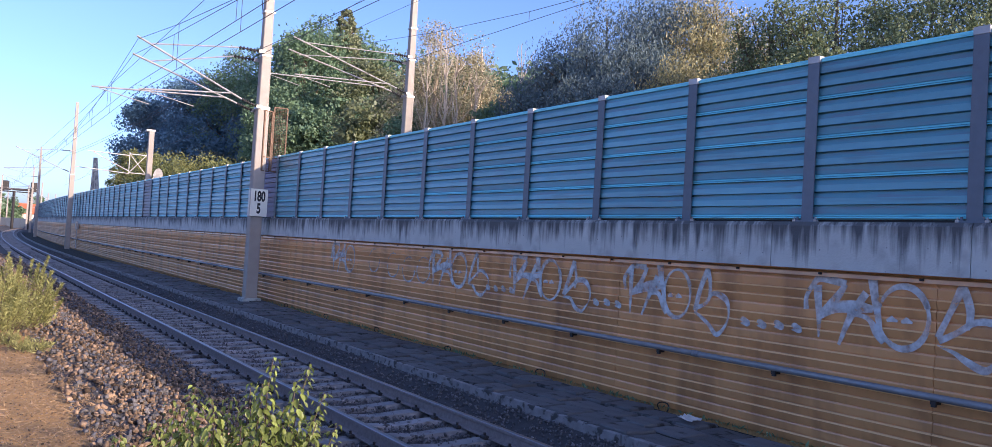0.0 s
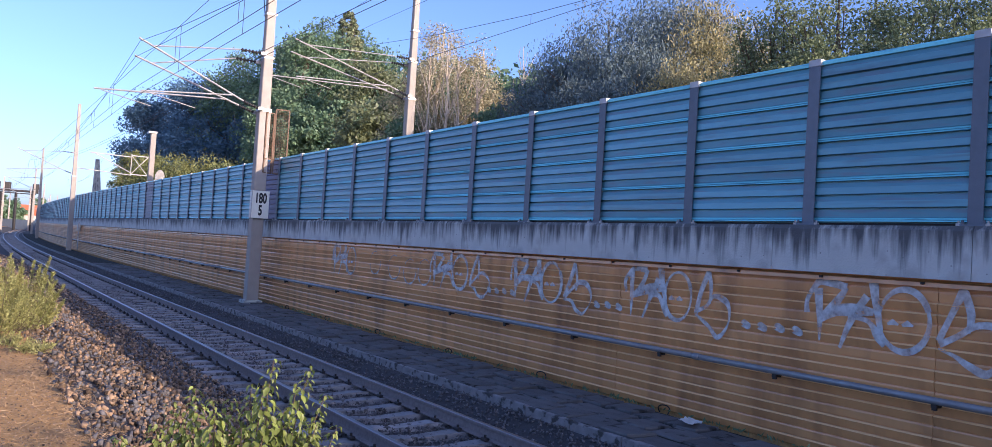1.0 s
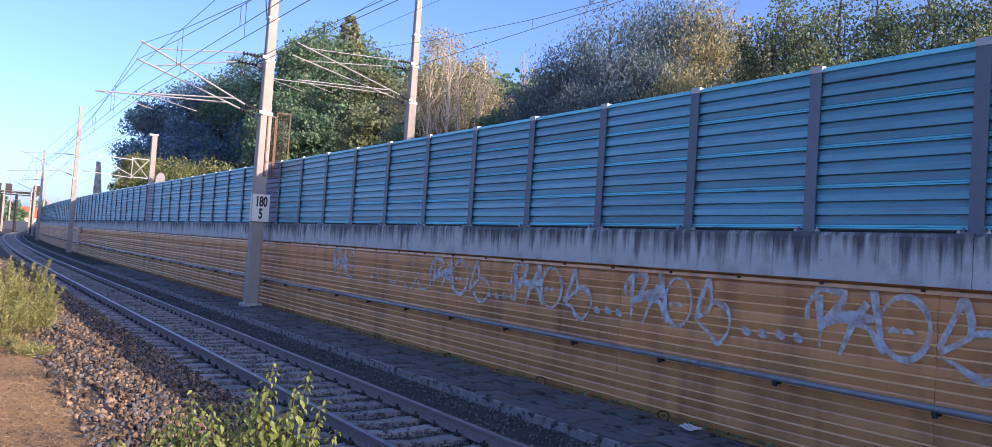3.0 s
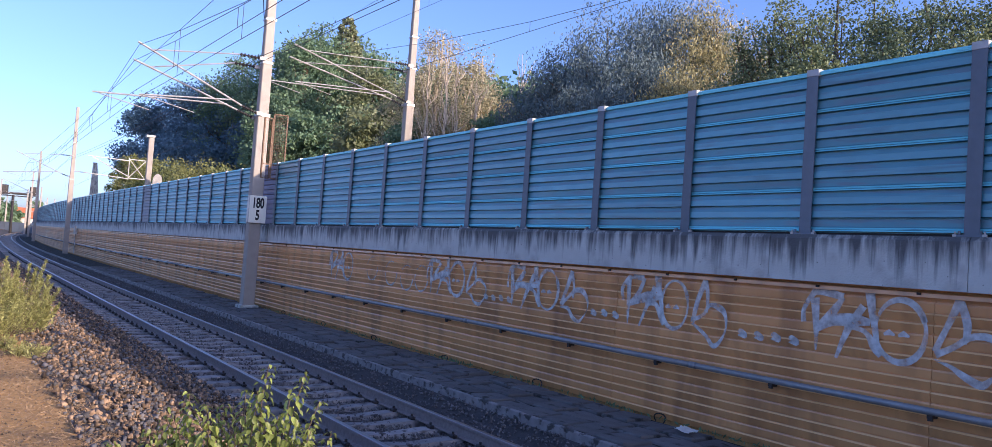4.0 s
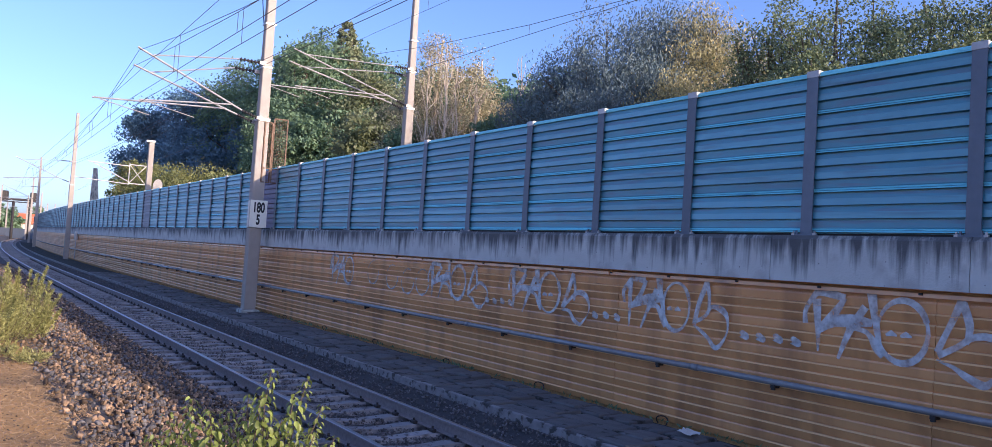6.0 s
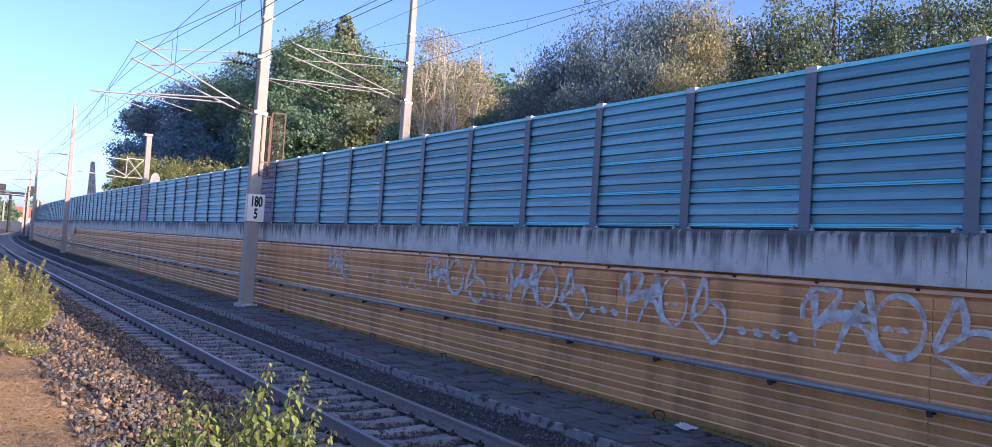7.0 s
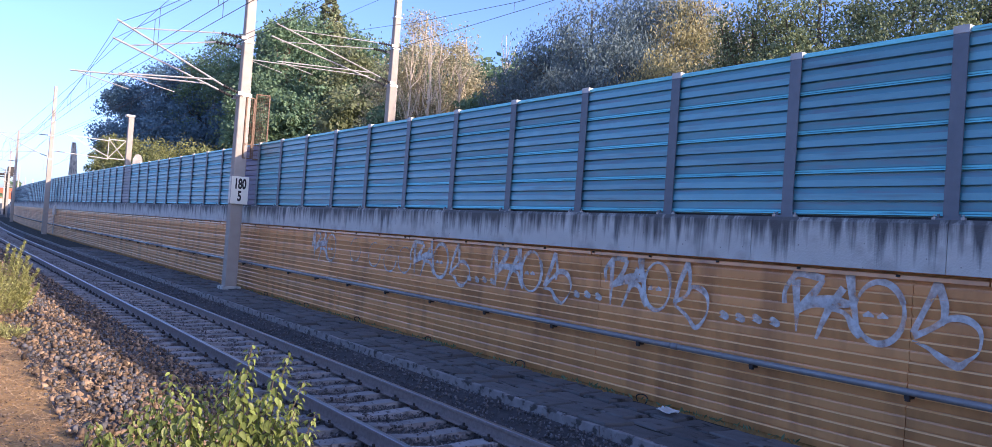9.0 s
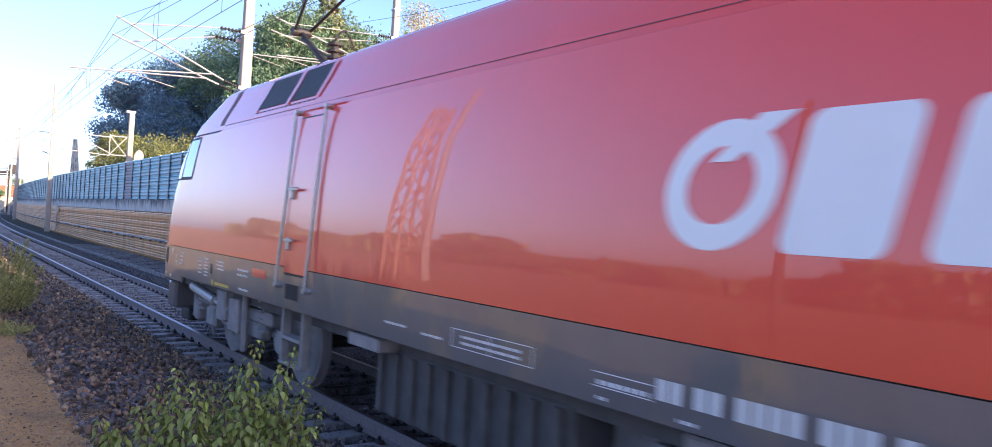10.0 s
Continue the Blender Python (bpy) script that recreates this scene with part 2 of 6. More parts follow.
def ground_height(s, off):
    n = noise.noise(Vector((s * 0.25, off * 0.25, 0))) * 0.06
    if off > -1.05:
        return 0.55 + n * 0.8 * smooth_step(-1.05, 1.0, off)
    if off > -3.85:
        return -0.27 + 0.82 * (off + 3.85) / 2.8
    if off > -8.95:
        return -0.27 + 0.19 * smooth_step(-6.1, -6.9, off)
    z = 2.55
    hill = smooth_step(-20, -75, off) * 15 * smooth_step(-70, 70, s + 0.0) + smooth_step(-17, -24, off) * 1.2
    return z + hill * (1 - 0.3 * smooth_step(120, 260, s)) + n


def build_ground():
    ss = [-900, -500, -300, -200, -140, -100, -80, -60, -45, -30, -20, -12, -6] + [i * 0.5 for i in range(0, 61)] + list(range(32, 62, 2)) + \
        list(range(65, 200, 6)) + [220, 250, 300, 400, 550, 800, 1200]
    offs = [900, 500, 250, 140, 90, 60, 40, 28, 20, 14, 9, 6, 4, 3, 2.2, 1.6, 1, 0.5, 0, -0.5, -1.05, -1.4, -1.8, -2.2, -2.6, -3, -3.4, -3.85, -5, -6.1, -6.5, -6.9,
            -8.9, -8.96, -10, -13, -17, -19, -21, -24, -28, -34, -42, -52, -64, -80, -120, -200, -400, -900]
    verts = []
    for s in ss:
        for o in offs:
            x, y, h = along(s, o)
            if s > 400:
                x, y = s, o
            verts.append((x, y, ground_height(s, o)))
    w = len(offs)
    faces = [(i * w + j, i * w + j + 1, (i + 1) * w + j + 1, (i + 1) * w + j) for i in range(len(ss) - 1) for j in range(w - 1)]
    me = mesh_of("ground", verts, faces, [GROUND, BED], True)
    me.polygons.foreach_set("material_index", [1 if -8.96 < offs[j + 1] and offs[j] <= -1.05 else 0 for i in range(len(ss) - 1) for j in range(w - 1)])
    ob = new("ground", me)
    return tagged(ob, "dry brown earth and ballast bank beside the track", "ground", kind="structure")


build_ground()

# ---- noise barrier and retaining wall ----
POST_X, PITCH = 4.435, 2.0
Z_FOOT, Z_CON, Z_BASE, Z_TOP = 0.045, 2.177, 2.745, 4.78
FIRST, LAST, NEAR = -32, 84, range(-1, 42)


def ribbed(height, ridges, depth=0.03, tongue=True):
    """Front profile of a ribbed sheet cassette, bottom to top, closed behind; front towards +y."""
    step = height / ridges
    pts = []
    for i in range(ridges):
        z = i * step
        if not tongue:
            out = 0.010 if i % 3 == 1 else depth
            pts += [(0.003, z + 0.001), (out, z + step - 0.032), (0.004, z + step - 0.016), (-0.02, z + step - 0.015), (-0.02, z + step - 0.001)]
            continue
        pts += [(-0.03, z + 0.001), (-0.03, z + 0.015)]
        if i == 0:
            pts += [(depth, z + 0.018), (depth - 0.008, z + 0.034), (depth - 0.016, z + 0.037), (depth - 0.010, z + 0.041), (depth - 0.020, z + 0.062), (0.002, z + 0.066),
                    (0.008, z + 0.074), (0.006, z + step - 0.004)]
        else:
            pts += [(depth, z + 0.021), (depth - 0.001, z + step * 0.60), (depth - 0.006, z + step * 0.62), (0.006, z + step - 0.004)]
    return [(-0.05, 0.002)] + pts + [(-0.05, height - 0.002)]


def cap_profile(h):
    return [(-0.06, 0), (0.035, 0), (0.035, h * 0.6), (0.01, h), (-0.06, h)]


def build_barrier():
    wall = root("noise_barrier", Matrix(), "blue ribbed sheet noise barrier between grey steel posts on the concrete beam", "noise barrier", kind="structure")
    ph = (Z_TOP - 0.06 - Z_BASE - 0.03) / 4
    prof = ribbed(ph, 3)
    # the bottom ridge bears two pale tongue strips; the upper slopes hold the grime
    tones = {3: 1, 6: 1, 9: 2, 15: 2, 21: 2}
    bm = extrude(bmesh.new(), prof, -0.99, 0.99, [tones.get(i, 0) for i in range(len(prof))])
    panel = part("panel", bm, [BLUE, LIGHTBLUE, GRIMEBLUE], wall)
    panel_me = panel.data
    scene.collection.objects.unlink(panel)
    bpy.data.objects.remove(panel)
    mauve_me = panel_me.copy()
    mauve_me.materials[0], mauve_me.materials[1], mauve_me.materials[2] = MAUVE, MAUVE, MAUVE
    bleached_me = panel_me.copy()
    bleached_me.materials[0], bleached_me.materials[1], bleached_me.materials[2] = PALEPANEL, PALEPANEL, PALEPANEL
    bm = extrude(bmesh.new(), cap_profile(0.06), -0.99, 0.99)
    cap_me = bpy.data.meshes.new("top_cap")
    bm.to_mesh(cap_me)
    bm.free()
    cap_me.materials.append(LIGHTBLUE)
    # posts: rolled section with two flanges, a cap sheet and foot bolts
    bm = bmesh.new()
    hgt = Z_TOP - Z_BASE
    box(bm, -0.08, 0.08, -0.012, 0.0, 0, hgt - 0.07)
    box(bm, -0.006, 0.006, -0.15, -0.012, 0, hgt - 0.07)
    box(bm, -0.08, 0.08, -0.162, -0.15, 0, hgt - 0.07)
    box(bm, -0.13, 0.13, -0.2, 0.05, 0, 0.02)
    for sx in (-0.11, 0.11):
        tube(bm, (sx, 0.03, 0.02), (sx, 0.03, 0.06), 0.014, 6)
    post_me = bpy.data.meshes.new("post")
    bm.to_mesh(post_me)
    bm.free()
    post_me.materials.append(POST)
    bm = box(bmesh.new(), -0.086, 0.086, -0.17, 0.006, hgt - 0.07, hgt + 0.015, 0.004)
    pcap_me = bpy.data.meshes.new("post_cap")
    bm.to_mesh(pcap_me)
    bm.free()
    pcap_me.materials.append(CAPM)
    # black strip added to stop sun shining through below the panels
    bm = box(bmesh.new(), -0.995, 0.995, -0.055, -0.005, -0.034, 0.003)
    sun_stop_me = bpy.data.meshes.new("base_seal")
    bm.to_mesh(sun_stop_me)
    bm.free()
    sun_stop_me.materials.append(BLACK)
    bm = box(bmesh.new(), -0.022, 0.022, -0.01, 0.03, 0, 0.03, 0.004)
    tube(bm, (0, 0.012, 0.03), (0, 0.012, 0.055), 0.011, 6)
    clamp_me = bpy.data.meshes.new("foot_clamp")
    bm.to_mesh(clamp_me)
    bm.free()
    clamp_me.materials.append(CAPM)
    far = [[], []]
    rnd = random.Random(4)
    for n in range(FIRST, LAST + 1):
        s = POST_X + n * PITCH
        m = on_line(s, WALL, Z_BASE)
        mid = on_line(s + PITCH / 2, WALL - 0.06, Z_BASE + 0.03)
        if n in NEAR:
            share("post", post_me, m, wall)
            share("post_cap", pcap_me, m, wall)
            for k in range(4):
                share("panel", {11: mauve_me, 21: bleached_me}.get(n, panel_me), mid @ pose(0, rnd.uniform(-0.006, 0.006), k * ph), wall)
            share("base_seal", sun_stop_me, mid, wall)
            if n < 22:
                for dx in (-0.15, 0.15):
                    share("foot_clamp", clamp_me, m @ pose(dx, 0.02, 0), wall)
            share("top_cap", cap_me, mid @ pose(0, 0, 4 * ph), wall)
        else:
            far[0].append((post_me, m))
            for k in range(4):
                far[1].append((panel_me, mid @ pose(0, 0, k * ph)))
            far[0].append((sun_stop_me, mid))
            far[1].append((cap_me, mid @ pose(0, 0, 4 * ph)))
    for name, items in (("far_posts", far[0]), ("far_panels", far[1])):
        verts, faces = [], []
        for me, m in items:
            b0 = len(verts)
            verts += [tuple(m @ v.co) for v in me.vertices]
            faces += [tuple(b0 + i for i in p.vertices) for p in me.polygons]
        me = mesh_of(name, verts, faces, list(items[0][0].materials))
        me.polygons.foreach_set("material_index", [p.material_index for it, m in items for p in it.polygons])
        ob = new(name, me)
        ob.parent = wall
        tagged(ob, kind="stuff")


def build_retaining_wall():
    wall = root("wall_retaining", Matrix(), "ochre sheet clad retaining wall under a streaked concrete beam", "retaining wall", kind="structure")
    # beam pieces with open joints
    s, piece = 4.4 - 27 * 2.46, 2.46
    while s < 176:
        bm = bmesh.new()
        prof = [(-0.5, Z_CON), (0.10, Z_CON), (0.10, Z_BASE - 0.05), (0.07, Z_BASE), (-0.5, Z_BASE)]
        extrude(bm, prof, 0.004, piece - 0.004)
        ob = part("concrete_beam", bm, BEAM, wall)
        ob.matrix_basis = on_line(s, WALL, 0)
        s += piece
    # ochre cassettes, 5 m each, six rows
    rows, length = 6, 5.0
    ph = (Z_CON - Z_FOOT) / rows
    me = bpy.data.meshes.new("cassette")
    prof = ribbed(ph, 3, 0.026, False)
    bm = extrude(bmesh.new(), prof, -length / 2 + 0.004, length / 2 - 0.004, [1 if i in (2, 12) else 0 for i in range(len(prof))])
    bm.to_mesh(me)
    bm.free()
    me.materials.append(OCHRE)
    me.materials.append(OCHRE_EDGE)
    x = 4.8 + length / 2 - 13 * length
    rnd = random.Random(8)
    while x < 172:
        for r in range(rows):
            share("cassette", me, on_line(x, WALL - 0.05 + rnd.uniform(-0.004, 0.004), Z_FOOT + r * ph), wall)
        x += length
    # folded flashing strip under the beam
    bm = bmesh.new()
    for s in range(-62, 174, 6):
        m = on_line(s + 3, WALL, 0)
        vs = [bm.verts.new(m @ Vector(c)) for x in (-2.99, 2.99) for c in ((x, -0.06, Z_CON - 0.012), (x, 0.005, Z_CON - 0.040), (x, 0.012, Z_CON - 0.085), (x, -0.06, Z_CON - 0.085))]
        for q in ((0, 1, 5, 4), (1, 2, 6, 5), (2, 3, 7, 6), (3, 2, 1, 0), (4, 5, 6, 7)):
            bm.faces.new([vs[i] for i in q])
    bmesh.ops.recalc_face_normals(bm, faces=bm.faces)
    part("flashing", bm, OCHRE, wall)
    bm = box(bmesh.new(), -0.022, 0.022, -0.01, 0.026, -0.014, 0.014, 0.004)
    clip_me = bpy.data.meshes.new("flashing_bolt")
    bm.to_mesh(clip_me)
    bm.free()
    clip_me.materials.append(DARK)
    for i in range(44):
        share("flashing_bolt", clip_me, on_line(3.7 + i * 1.25, WALL, Z_CON - 0.05), wall)
    # solid core behind the sheets
    bm = bmesh.new()
    for s in range(-62, 174, 6):
        m = on_line(s + 3, WALL, 0)
        box(bm, -3.02, 3.02, -0.6, -0.12, -0.6, Z_BASE - 0.03, m=m)
    part("wall_core", bm, CONCRETE, wall)


def build_handrail_pipe():
    rail = root("wall_pipe", Matrix(), "grey steel pipe on brackets along the ochre wall", "pipe")
    z, off = 0.905, WALL + 0.06
    for s in range(-10, 170, 6):
        bm = tube(bmesh.new(), (0, 0, 0), (6.0, 0, 0), 0.040, 12)
        tube(bm, (0, 0, 0), (0.12, 0, 0), 0.047, 12)
        ob = part("pipe", bm, PIPE, rail, smooth=True)
        ob.matrix_basis = on_line(s, off, z) if s < 45 else on_line(s + 3, off, z) @ pose(-3, 0, 0)
    bm = bmesh.new()
    box(bm, -0.03, 0.03, -0.1, 0.02, -0.075, -0.03)
    box(bm, -0.022, 0.022, -0.02, 0.02, -0.10, -0.02)
    me = bpy.data.meshes.new("bracket")
    bm.to_mesh(me)
    bm.free()
    me.materials.append(DARK)
    for n in range(-3, 60):
        share("bracket", me, on_line(POST_X + 0.3 + 2.02 * n, off, z), rail)


build_barrier()
build_retaining_wall()
build_handrail_pipe()


# ---- track ----
GAUGE = 0.7525


def build_track():
    track = root("railway_track", Matrix(), "standard gauge railway track with worn steel rails on concrete sleepers", "railway track", kind="structure")
    prof = [(-0.075, -0.172), (0.075, -0.172), (0.075, -0.160), (0.012, -0.145), (0.010, -0.05), (0.036, -0.038), (0.036, -0.006), (0.028, 0), (-0.028, 0),
            (-0.036, -0.006), (-0.036, -0.038), (-0.010, -0.05), (-0.012, -0.145), (-0.075, -0.160)]
    mats = [1] * len(prof)
    mats[6] = mats[7] = mats[8] = 0
    stations = [-320, -200, -100, -40] + list(range(-20, 50, 10)) + list(range(54, 420, 6))
    for side in (-1, 1):
        verts, faces, fm = [], [], []
        n = len(prof)
        for s in stations:
            m = on_line(s, TRACK + side * GAUGE)
            verts += [tuple(m @ Vector((0, y, z))) for y, z in prof]
        for i in range(len(stations) - 1):
            for j in range(n):
                faces.append((i * n + j, i * n + (j + 1) % n, (i + 1) * n + (j + 1) % n, (i + 1) * n + j))
                fm.append(mats[j])
        me = mesh_of("rail", verts, faces, [RAILTOP, RAILSIDE])
        me.polygons.foreach_set("material_index", fm)
        ob = new("rail", me)
        ob.parent = track
    # sleepers: waisted concrete, with clips
    bm = bmesh.new()
    pts = [(-1.3, 0.15), (-0.55, 0.14), (0, 0.11), (0.55, 0.14), (1.3, 0.15)]
    tops = [-0.20, -0.178, -0.21, -0.178, -0.20]
    vs = []
    for (y, w), zt in zip(pts, tops):
        vs.append([bm.verts.new(c) for c in ((-w, y, -0.40), (-w * 0.82, y, zt), (w * 0.82, y, zt), (w, y, -0.40))])
    for a, b in zip(vs, vs[1:]):
        for i in range(3):
            bm.faces.new((a[i], a[i + 1], b[i + 1], b[i]))
    bm.faces.new(vs[0][::-1])
    bm.faces.new(vs[-1])
    bmesh.ops.recalc_face_normals(bm, faces=bm.faces)
    sl_me = bpy.data.meshes.new("sleeper")
    bm.to_mesh(sl_me)
    bm.free()
    sl_me.materials.append(SLEEPER)
    bm = bmesh.new()
    for side in (-1, 1):
        for k in (-1, 1):
            y = side * GAUGE + k * 0.11
            box(bm, -0.06, 0.06, y - 0.035, y + 0.035, -0.18, -0.135, 0.01)
            tube(bm, (0, y, -0.15), (0, y, -0.10), 0.018, 6)
    cl_me = bpy.data.meshes.new("rail_clip")
    bm.to_mesh(cl_me)
    bm.free()
    cl_me.materials.append(DARK)
    verts, faces = [], []
    rnd = random.Random(2)
    for n in range(-30, 400):
        s = 2.1 + n * 0.6
        m = on_line(s + rnd.uniform(-0.015, 0.015), TRACK + rnd.uniform(-0.02, 0.02)) @ pose(0, 0, 0, 0, 0, rnd.uniform(-0.6, 0.6))
        if -2 < n < 130:
            share("sleeper", sl_me, m, track)
            share("rail_clips", cl_me, m, track)
        else:
            b0 = len(verts)
            verts += [tuple(m @ v.co) for v in sl_me.vertices]
            faces += [tuple(b0 + i for i in p.vertices) for p in sl_me.polygons]
    ob = new("far_sleepers", mesh_of("far_sleepers", verts, faces, SLEEPER))
    ob.parent = track
    tagged(ob, kind="stuff")


def stones(name, count, place, size, mat, label, seed, category="gravel"):
    """Broken stones strewn by place(rnd) -> (x, y, z)."""
    rng = np.random.default_rng(seed)
    rnd = random.Random(seed)
    base = []
    for k in range(12):
        bm = bmesh.new()
        bmesh.ops.create_cube(bm, size=1.5)
        bmesh.ops.triangulate(bm, faces=bm.faces)
        pts = np.array([v.co[:] for v in bm.verts])
        faces = np.array([[v.index for v in f.verts] for f in bm.faces])
        bm.free()
        pts *= rng.uniform(0.55, 1.35, (len(pts), 1))
        pts *= rng.uniform(0.5, 1.3, (1, 3))
        base.append((pts, faces))
    vv, ff, off = [], [], 0
    for i in range(count):
        p, f = base[i % 12]
        a, b, c = rng.uniform(0, 6.28, 3)
        ca, sa, cb, sb = math.cos(a), math.sin(a), math.cos(b), math.sin(b)
        rot = np.array([[ca, -sa, 0], [sa, ca, 0], [0, 0, 1]]) @ np.array([[1, 0, 0], [0, cb, -sb], [0, sb, cb]])
        vv.append(p @ rot.T * size * rng.uniform(0.55, 1.35) + np.array(place(rnd)))
        ff.append(f + off)
        off += len(p)
    vv, ff = np.concatenate(vv), np.concatenate(ff)
    me = bpy.data.meshes.new(name)
    me.vertices.add(len(vv))
    me.vertices.foreach_set("co", vv.ravel())
    me.loops.add(ff.size)
    me.loops.foreach_set("vertex_index", ff.ravel().astype(np.int32))
    me.polygons.add(len(ff))
    me.polygons.foreach_set("loop_start", np.arange(0, ff.size, 3, dtype=np.int32))
    me.update(calc_edges=True)
    me.materials.append(mat)
    return tagged(new(name, me), label, category, kind="stuff")


def nearer(rnd, a, b):
    return a + (b - a) * rnd.random() ** 1.9


def in_track(rnd):
    s, o = nearer(rnd, 3, 75) if rnd.random() < 0.92 else rnd.uniform(-8, 4), rnd.uniform(-6.88, -3.5)
    x, y, h = along(s, o)
    z = -0.218 if abs(o - TRACK) < 1.25 else -0.25
    z += 0.19 * smooth_step(-6.1, -6.9, o)
    return x, y, z + rnd.uniform(-0.02, 0.02)


def on_bank(rnd):
    s, o = nearer(rnd, 5, 60) if rnd.random() < 0.9 else rnd.uniform(-8, 6), rnd.uniform(-3.9, -1.0)
    if o > -1.5 and rnd.random() < 0.6:
        o -= 0.8
    x, y, h = along(s, o)
    return x, y, ground_height(s, o) + rnd.uniform(-0.04, 0.055)


def build_walkway():
    way = root("walkway", Matrix(), "dark stone slab walkway with a concrete kerb beside the track", "walkway", kind="structure")
    bm = bmesh.new()
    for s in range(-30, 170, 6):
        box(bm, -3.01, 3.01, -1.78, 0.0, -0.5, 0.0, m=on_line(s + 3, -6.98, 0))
    part("walkway_bed", bm, DARKBED, way)
    kb = box(bmesh.new(), -0.495, 0.495, -0.035, 0.035, -0.35, 0.05, 0.01)
    kme = bpy.data.meshes.new("kerb_stone")
    kb.to_mesh(kme)
    kb.free()
    kme.materials.append(KERB)
    # slabs broken into uneven outlines, six shapes
    shapes = []
    srnd = random.Random(55)
    for k in range(6):
        sb = bmesh.new()
        ring = []
        for cx, cy in ((-1, -1), (-0.3, -1), (0.4, -1), (1, -1), (1, 0), (1, 1), (0.2, 1), (-0.5, 1), (-1, 1), (-1, 0.1)):
            corner = abs(cx) == 1 and abs(cy) == 1
            shrink = srnd.uniform(0.93, 1.0) if corner else srnd.uniform(0.96, 1.01)
            ring.append((cx * 0.280 * shrink, cy * 0.252 * shrink * srnd.uniform(0.97, 1.02)))
        low = [sb.verts.new((x, y, -0.05)) for x, y in ring]
        mid = [sb.verts.new((x, y, 0.030)) for x, y in ring]
        top = [sb.verts.new((x * 0.96, y * 0.95, 0.048 + srnd.uniform(-0.006, 0.006))) for x, y in ring]
        for p, q in ((low, mid), (mid, top)):
            for i in range(len(ring)):
                j = (i + 1) % len(ring)
                sb.faces.new((p[i], p[j], q[j], q[i]))
        sb.faces.new(top)
        me = bpy.data.meshes.new("slab")
        sb.to_mesh(me)
        sb.free()
        me.materials.append(SLAB)
        shapes.append(me)
    rnd = random.Random(5)
    for n in range(0, 60):
        share("kerb_stone", kme, on_line(2 + n, -6.95, rnd.uniform(-0.008, 0.008)), way)
    for n in range(0, 84):
        for k in range(3):
            share("slab", shapes[rnd.randrange(6)], on_line(3 + n * 0.6 + 0.3 * (k % 2), -7.29 - 0.56 * k, rnd.uniform(-0.03, 0.012)) @ pose(rnd.uniform(-0.02, 0.02), rnd.uniform(-0.02, 0.02), 0, rnd.uniform(-1.6, 1.6), rnd.uniform(-1.6, 1.6), rnd.uniform(-3.5, 3.5)), way)
    bm = bmesh.new()
    for n in range(60, 170):
        box(bm, -0.495, 0.495, -0.05, 0.05, -0.35, 0.05, m=on_line(2 + n, -6.95))
    tagged(part("far_kerb", bm, KERB, way), kind="stuff")


def on_path(rnd):
    s, o = nearer(rnd, 5, 22), rnd.uniform(-1.3, 0.2)
    return s, o, ground_height(s, o)


build_track()
build_walkway()
stones("path_pebbles", 6000, on_path, 0.008, BALLAST2, "small pebbles strewn on the dry earth", 14)
stones("track_ballast", 38000, in_track, 0.020, BALLAST, "dark grey broken stone ballast between and beside the rails", 11)
# the dark stones stand in for shadowed gaps among the brown ones
stones("dark_bank_ballast", 17000, on_bank, 0.023, BALLAST, "dark stones standing for shadowed gaps in the brown bank ballast", 13)
stones("bank_ballast", 25000, on_bank, 0.025, BALLAST2, "brown broken stones on the ballast bank", 12)

# ---- masts and wires ----
def cantilever(mast, y_tip, z_mess, z_low, z_up, z_reg, shift=0.0, reach=0.0):
    """A tube bracket in the plane across the track: top tie, strut and registration arm; y counts from the mast towards the track."""
    def piece(name, bm, mat):
        part(name, bm, mat, mast)
    piece("top_tie", tube(bmesh.new(), (shift, 0.95, z_up), (shift, y_tip - 0.1, z_mess + 0.02), 0.022), STEEL)
    piece("strut", tube(bmesh.new(), (shift, 0.75, z_low + 0.16), (shift, y_tip + 0.35, z_mess + 0.18), 0.032), STEEL)
    piece("registration_arm", tube(bmesh.new(), (shift, 1.1, z_low + 0.30), (shift, y_tip + 1.1 + reach, z_reg + 0.02), 0.026), STEEL)
    piece("steady_arm", tube(bmesh.new(), (shift, y_tip + 0.9 + reach, z_reg), (shift, y_tip - 0.5 + reach, z_reg - 0.28), 0.015), STEEL)
    piece("insulator", lathe(bmesh.new(), (shift, 0.28, z_up), (shift, 0.95, z_up), sheds(6, 0.026, 0.06)), DARK)
    piece("insulator", lathe(bmesh.new(), (shift, 0.25, z_low), (shift, 0.75, z_low + 0.16), sheds(6, 0.026, 0.06)), DARK)
    piece("clamp", box(bmesh.new(), shift - 0.05, shift + 0.05, 0.1, 0.3, z_up - 0.05, z_up + 0.05), STEEL)
    piece("clamp", box(bmesh.new(), shift - 0.05, shift + 0.05, 0.1, 0.27, z_low - 0.05, z_low + 0.05), STEEL)


